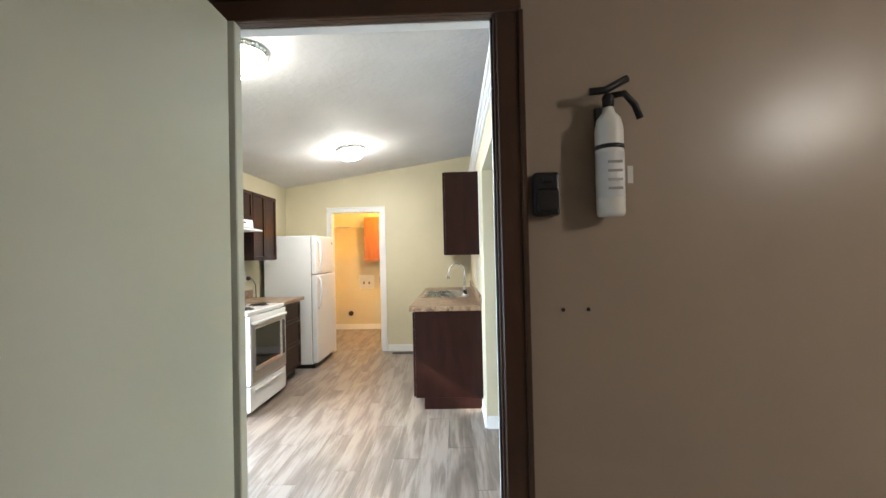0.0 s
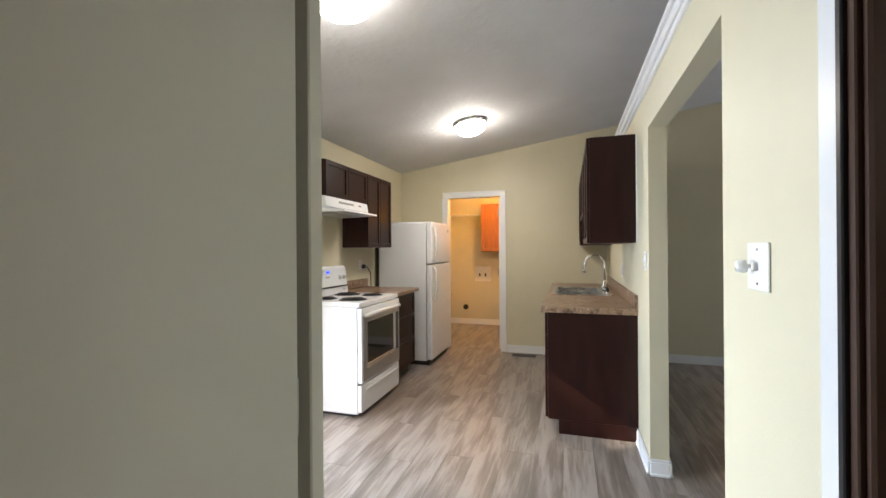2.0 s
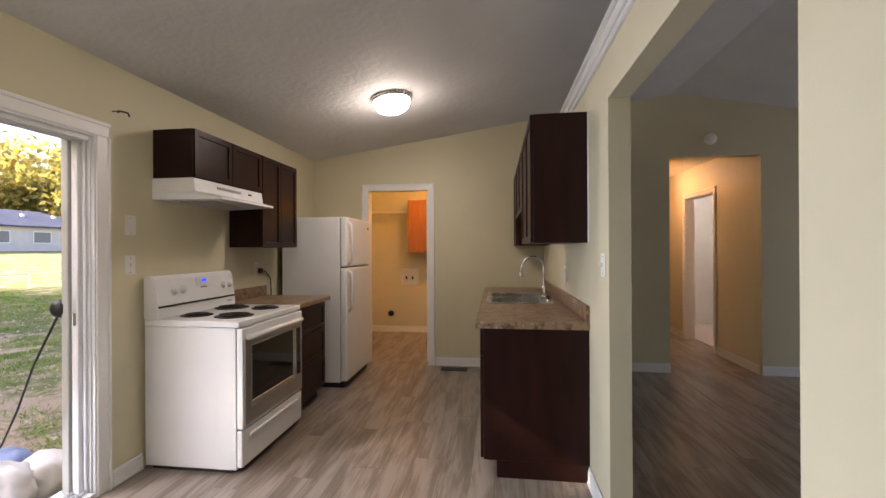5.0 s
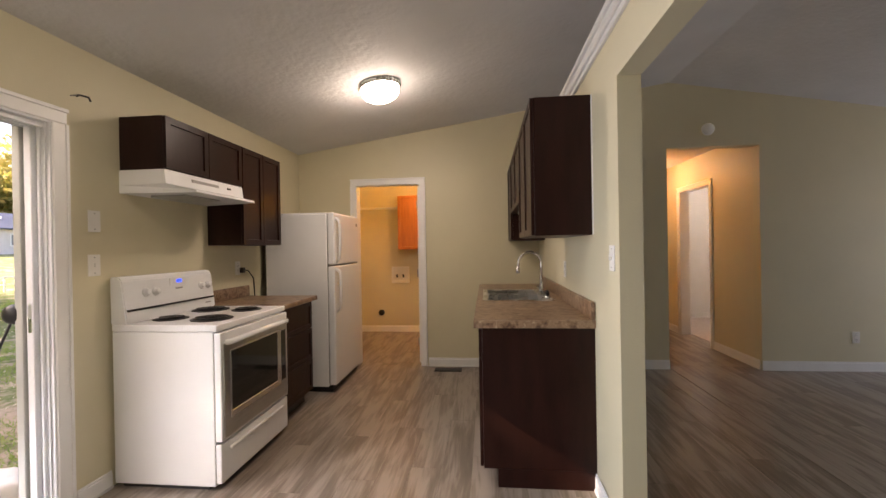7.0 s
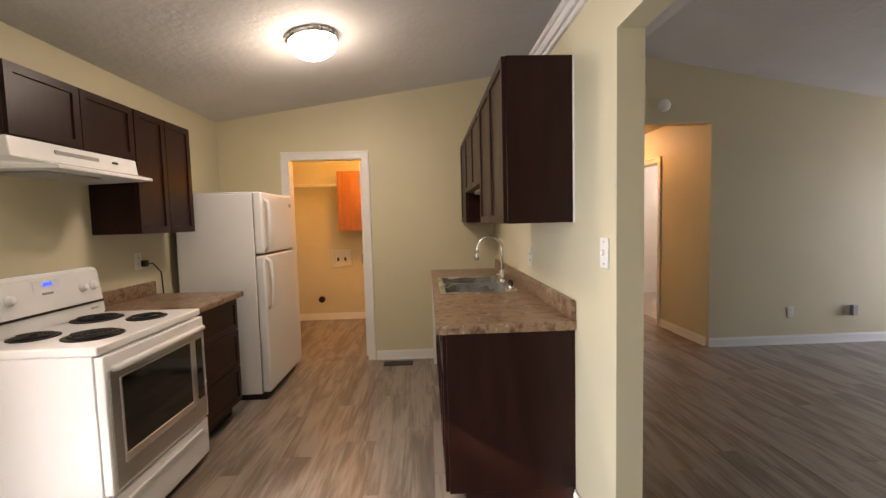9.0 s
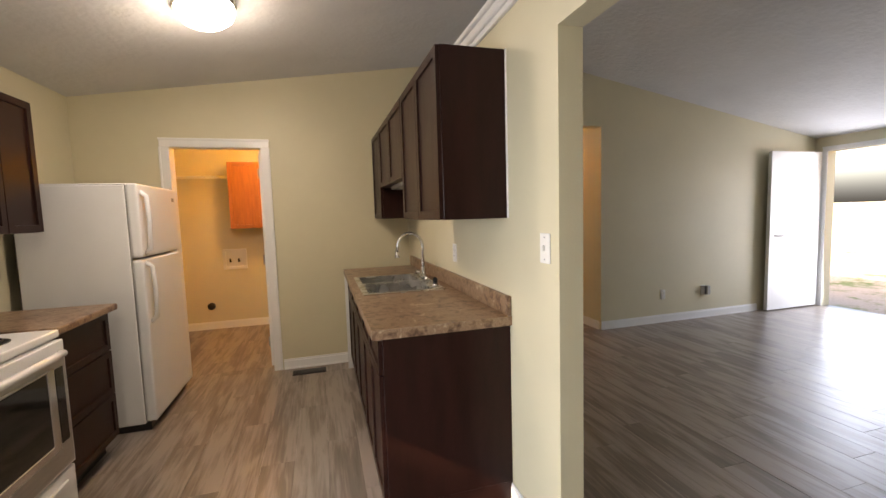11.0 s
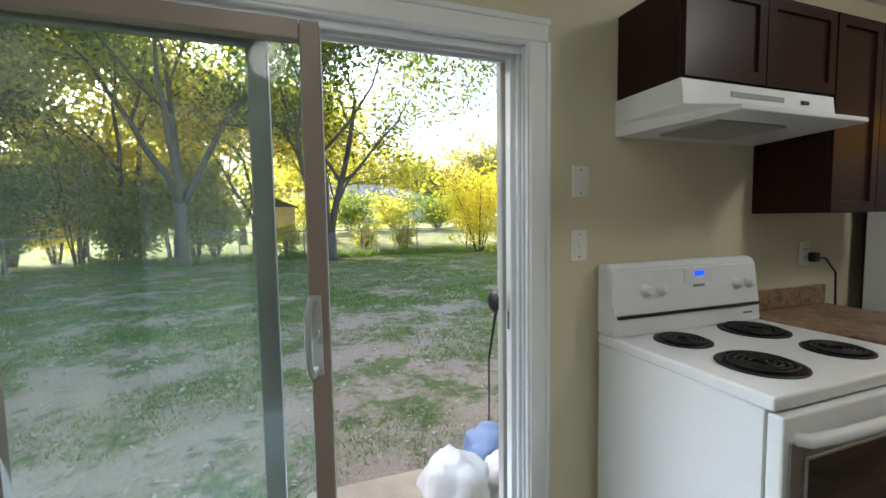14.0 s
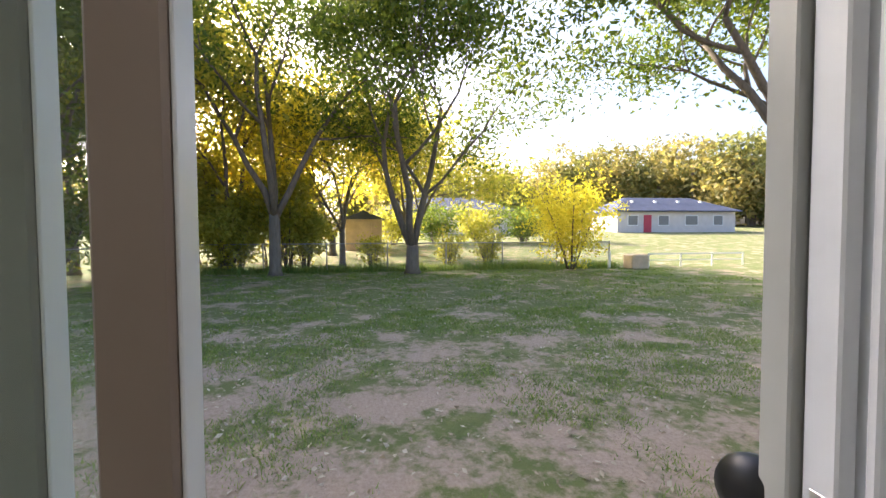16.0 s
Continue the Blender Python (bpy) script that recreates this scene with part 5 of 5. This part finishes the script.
for sx2, sy2, hh, ww, mm in ((-15.5, -6.9, 3.4, 3.2, LEAFD), (-13.2, -7.7, 3.2, 3.0, LEAFD), (-18.0, -6.2, 3.6, 3.2, LEAFD), (-11.0, -8.6, 3.2, 3.2, LEAFD), (-19.8, -3.4, 2.6, 2.6, LEAFY), (-9.0, -9.4, 3.4, 3.2, LEAFD), (-16.0, -7.6, 2.2, 2.0, LEAFY), (-21.2, -0.6, 2.6, 2.6, LEAFY)):
    shrub((sx2, sy2), hh, ww, mm, "dense dark hedge shrub along the fence", 330, 12, 0.11)
for sx2, sy2 in ((-20.2, 2.4), (-20.4, 5.8), (-20.3, 7.6)):
    shrub((sx2, sy2), 1.6, 1.5, LEAFY, "low yellow-green brush along the fence", 110, 10, 0.08)
# backlit sun on this brush and the trees beyond is put into yellow leaf colours
for k in range(7):
    shrub((-20.6 - 0.7 * (k % 2), -7.2 + 1.0 * k), (4.6, 3.6, 5.2)[k % 3], 3.0, (LEAFY, LEAFG, LEAFY, LEAFY)[k % 4], "tall leafy brush behind the back fence, coloured as sunlit", 300, 11, 0.13)
for tx, ty, th, tm in ((-23.0, -6.0, 11, LEAFY), (-24.5, -2.5, 10, LEAFG), (-23.5, -9.5, 13, LEAFY), (-26.0, 0.0, 9, LEAFG), (-25.5, 4.5, 8, LEAFY)):
    tree((tx, ty), 4, th, 0.2, tm, "leafy autumn tree beyond the back fence, coloured as sunlit", per=14, spread=0.7, size=0.16, trunk_h=1.0, lean=0.5)
for sx2, sy2, mm in ((-33.0, 3.6, LEAFY), (-34.5, 6.8, LEAF), (-35.0, 10.4, LEAFY), (-33.5, 13.8, LEAF), (-36.0, 17.5, LEAFY)):
    shrub((sx2, sy2), 2.7, 4.2, mm, "loose yellow-green bush on the lawn beyond", 240, 12, 0.13)
# wooded rise far behind
for i in range(84):
    ang = radians(28 + 0.8 * i if i < 60 else 76 + 3.2 * (i - 60)) + rng.normal(0, 0.02)
    d = rng.uniform(85, 125)
    tx, ty = -2 - d * math.sin(ang), 3 + d * math.cos(ang)
    th = rng.uniform(9, 15) * (1.25 if 40 < math.degrees(ang) < 70 else 0.9)
    z = ground_z(tx, ty)
    root = thing("tree", (tx, ty, z), "distant autumn tree on the wooded rise", "tree", "wooded rise")
    bm = rod([(tx, ty, z - 0.2), (tx, ty, z + th * 0.6)], 0.3, n=6)
    part("trunk", bm, BARK, root)
    cs = []
    while len(cs) < 110:
        q = rng.uniform(-1, 1, 3)
        if q @ q < 1:
            cs.append((q[0] * th * 0.42, q[1] * th * 0.42, th * 0.55 + q[2] * th * 0.45))
    v, f = leaf_cloud(cs, 14, 0.9, 0.55)
    scatter("crown", (LEAFFAR, LEAFFAR2, LEAFFAR2, LEAFFAR, LEAFFAR)[i % 5], v, f, "clumped autumn crown", "", parent=root)


# ---- fences ----
def fence(points, label, height=1.15, step=2.4, name="chain_link_fence"):
    pts = [Vector((x, y, ground_z(x, y))) for x, y in points]
    root = thing(name, pts[0], label, "fence")
    wires = bmesh.new()
    for a, b in zip(pts, pts[1:]):
        n = max(1, round((b - a).length / step))
        for k in range(n + (b == pts[-1])):
            p = a.lerp(b, k / n)
            part("post", rod([p - Vector((0, 0, 0.05)), p + Vector((0, 0, height + 0.05))], 0.03, n=8), GALV, root)
        up = Vector((0, 0, height))
        part("top_rail", rod([a + up, b + up], 0.021, n=8), GALV, root)
        m = round((b - a).length / 0.11)
        d = (b - a) / m
        h = round(height / 0.11)
        side = Vector((0, 0, 1)).cross(b - a).normalized() * 0.003
        for k in range(-h, m):
            for s in (1, -1):
                k0, k1 = (k, k + h) if s == 1 else (k + h, k)
                z0, z1 = 0.0, height
                if k0 < 0: z0, k0 = height * (-k0) / h, 0
                if k1 > m: z1, k1 = height * (m - k0) / (k1 - k0) if s == 1 else z1, m
                if k1 < 0: z1, k1 = height * (1 - (-k1) / h), 0
                if k0 > m: z0, k0 = height * (k0 - m) / h, m
                p, q = a + d * k0 + Vector((0, 0, z0)), a + d * k1 + Vector((0, 0, z1))
                if (q - p).length < 0.02:
                    continue
                w = Vector((0, 0, 0.003)) + (b - a).normalized() * 0.002
                wires.faces.new([wires.verts.new(c) for c in (p - w, p + w, q + w, q - w)])
    part("wire_mesh", wires, GALV, root, "diamond wire mesh")
    return root


fence([(-19.4, -4.4), (-19.4, 13.0)], "grey chain-link fence along the back of the yard")
fence([(-19.4, -4.4), (-14.0, -6.4), (-7.0, -8.8)], "grey chain-link fence along the side of the yard")
gate = thing("pipe_fence", (-19.0, 16, ground_z(-19, 16)), "low white pipe fence at the yard's corner", "fence")
gz = ground_z(-19, 16)
for k in range(4):
    part("post", rod([(-19.2, 14.8 + 1.6 * k, gz - 0.05), (-19.2, 14.8 + 1.6 * k, gz + 0.62)], 0.035, n=8), PLASTIC, gate)
part("rail", rod([(-19.2, 14.8, gz + 0.58), (-19.2, 19.6, gz + 0.58)], 0.028, n=8), PLASTIC, gate)
part("rail", rod([(-19.2, 14.8, gz + 0.30), (-19.2, 19.6, gz + 0.30)], 0.02, n=8), PLASTIC, gate)
solid("wooden_box", box(-18.8, -18.1, 13.3, 14.1, gz - 0.02, gz + 0.62, 0.05), TANWOOD, "weathered wooden box by the fence", "box")
solid("wooden_post", box(-18.75, -18.65, 12.55, 12.65, gz - 0.05, gz + 0.75, 0.01), PLASTIC, "pale wooden post by the fence", "post")


# ---- buildings beyond the fence ----
def house(name, x_front, y0, y1, depth, wall_h, roof_h, label, fittings, siding=SIDING, roofing=SHINGLE):
    """A low house that faces +x, with a hipped roof. Fittings: (kind, y, width, bottom, top)."""
    z = ground_z(x_front, (y0 + y1) / 2)
    root = thing(name, (x_front - depth / 2, (y0 + y1) / 2, z), label, "house")
    part("wall", box(x_front - depth, x_front, y0, y1, z - 0.6, z + wall_h), siding, root)
    for k in range(int(wall_h / 0.3)):
        part("siding_board", box(x_front, x_front + 0.02, y0, y1, z + 0.3 * k + 0.28, z + 0.3 * k + 0.295), siding, root)
    o = 0.5
    e = [(x_front - depth - o, y0 - o), (x_front + o, y0 - o), (x_front + o, y1 + o), (x_front - depth - o, y1 + o)]
    bm = bmesh.new()
    lo = [bm.verts.new((*p, z + wall_h)) for p in e]
    hi = [bm.verts.new((*p, z + wall_h + 0.12)) for p in e]
    xm = x_front - depth / 2
    r0, r1 = bm.verts.new((xm, y0 + depth * 0.4, z + wall_h + roof_h)), bm.verts.new((xm, y1 - depth * 0.4, z + wall_h + roof_h))
    bm.faces.new(lo)
    for i in range(4):
        bm.faces.new((lo[i], lo[(i + 1) % 4], hi[(i + 1) % 4], hi[i]))
    bm.faces.new((hi[1], hi[2], r1, r0))
    bm.faces.new((hi[3], hi[0], r0, r1))
    bm.faces.new((hi[0], hi[1], r0))
    bm.faces.new((hi[2], hi[3], r1))
    bmesh.ops.recalc_face_normals(bm, faces=bm.faces)
    roof = part("roof", bm, roofing, root)
    for k in range(4):
        yy = y0 + (y1 - y0) * (0.2 + 0.2 * k)
        part("roof_vent", box(x_front - depth * 0.3, x_front - depth * 0.3 + 0.3, yy, yy + 0.3, z + wall_h + roof_h * 0.55, z + wall_h + roof_h * 0.75), TRIM, roof, "small pale roof vent")
    for kind, fy, fw, fb, ft in fittings:
        if kind == "door":
            part("door", box(x_front, x_front + 0.06, fy - fw / 2, fy + fw / 2, z + fb, z + ft, 0.01), REDDOOR, root, "red front door")
        else:
            w = part("window", box(x_front, x_front + 0.05, fy - fw / 2 - 0.08, fy + fw / 2 + 0.08, z + fb - 0.08, z + ft + 0.08, 0.01), TRIM, root)
            part("pane", box(x_front + 0.05, x_front + 0.06, fy - fw / 2, fy + fw / 2, z + fb, z + ft), DARKPANE, w, "pale grey pane")
    return root


house("house", -48, 30.3, 46, 8, 2.5, 2.0, "pale ranch house with a blue-grey roof and red door", [("door", 34.2, 1.0, 0.0, 2.1), ("window", 32.3, 1.2, 0.9, 2.0), ("window", 36.3, 1.3, 0.9, 2.0), ("window", 40.0, 1.6, 0.9, 2.0), ("window", 43.6, 1.2, 0.9, 2.0)])
house("house", -47, 2.5, 17, 8, 2.5, 1.8, "white ranch house behind the shade tree", [("window", 5.0, 1.4, 0.9, 2.0), ("window", 9.0, 1.6, 0.9, 2.0), ("window", 15.2, 1.0, 0.9, 2.0)])
zs = ground_z(-29, 1.2)
shed = thing("garden_shed", (-30, 1.2, zs), "tan wooden garden shed beyond the fence", "shed")
part("wall", box(-31.2, -28.9, 0.45, 2.75, zs - 0.1, zs + 2.0), TANWOOD, shed)
part("roof", prism([(0.25, zs + 2.0), (2.95, zs + 2.0), (1.6, zs + 2.55)], "x", -31.4, -28.7), SHINGLE, shed)
part("door", box(-28.9, -28.86, 1.1, 2.1, zs, zs + 1.8, 0.01), TANWOOD, shed)

# ---- doorstep ----
solid("step_slab", box(-3.13, -2.37, 2.72, 3.54, -0.21, -0.10, 0.03, seg=2), STONE, "sandy stone slab outside the sliding door", "step")


def bag(at, sx, sy, sz, mat, label, seed):
    bm = bmesh.new()
    bmesh.ops.create_icosphere(bm, subdivisions=4, radius=1.0)
    for v in bm.verts:
        d = 1 + 0.22 * noise.noise(v.co * 1.7 + Vector((seed, 0, 0))) + 0.10 * noise.noise(v.co * 5 + Vector((0, seed, 0)))
        v.co = Vector((v.co.x * sx * d, v.co.y * sy * d, max(v.co.z, -0.72) * sz * d)) + Vector(at)
    return solid("plastic_bag", bm, mat, label, "bag", smooth=True)


bag((-2.70, 3.42, 0.02), 0.19, 0.17, 0.17, BAGW, "crumpled white plastic bag on the doorstep", 2.0)
bag((-3.15, 3.82, -0.09), 0.18, 0.15, 0.13, BAGB, "crumpled blue plastic bag outside the door", 5.0)
bag((-2.78, 3.76, -0.07), 0.17, 0.17, 0.15, BAGW, "crumpled white plastic bag beside the step", 9.0)

# ---- plank floor ----
PW, PL, GAP = 0.182, 1.22, 0.0008
kitchen = tagged(new("floor_planks"), "grey-brown wood-look vinyl plank floor", "floor", "", "structure")
shapes = {}
rest_v, rest_f = [], []


def plank_box(w, l):
    key = (round(w, 3), round(l, 3))
    if key not in shapes:
        bm = bmesh.new()
        b, h = 0.0009, 0.006
        lo = [bm.verts.new(p) for p in ((0, 0, -h), (w, 0, -h), (w, l, -h), (0, l, -h))]
        mid = [bm.verts.new(p) for p in ((0, 0, -b), (w, 0, -b), (w, l, -b), (0, l, -b))]
        hi = [bm.verts.new(p) for p in ((b, b, 0), (w - b, b, 0), (w - b, l - b, 0), (b, l - b, 0))]
        bm.faces.new(hi)
        for r, s in ((lo, mid), (mid, hi)):
            for i in range(4):
                bm.faces.new((r[i], r[(i + 1) % 4], s[(i + 1) % 4], s[i]))
        me = bpy.data.meshes.new("plank")
        bm.to_mesh(me)
        bm.free()
        me.materials.append(PLANK)
        shapes[key] = me
    return shapes[key]


def lay(x0, x1, y0, y1, single):
    x, row = x0, 0
    while x < x1 - 0.005:
        w = min(PW, x1 - x)
        y = y0 - (row * 0.437 % 1) * PL
        while y < y1 - 0.005:
            a, b = max(y, y0), min(y + PL, y1)
            if b - a > 0.02:
                me = plank_box(w - GAP, b - a - GAP)
                if single:
                    ob = new("plank", me)
                    ob.location = (x, a, 0)
                    ob.parent = kitchen
                else:
                    n = len(rest_v)
                    rest_v.extend((c.co.x + x, c.co.y + a, c.co.z) for c in me.vertices)
                    rest_f.extend(tuple(i + n for i in p.vertices) for p in me.polygons)
            y += PL
        x += PW
        row += 1


lay(L, 1.85, 1.607, 6.35, True)
lay(1.85, E + 0.14, 1.607, 6.35, False)
lay(L, 0.50, 6.35, 8.10, True)
lay(1.85, 2.86, 6.35, 9.40, False)
scatter("floor_planks_far", PLANK, rest_v, rest_f, "grey-brown vinyl planks of the living room and hall", "floor", "structure")
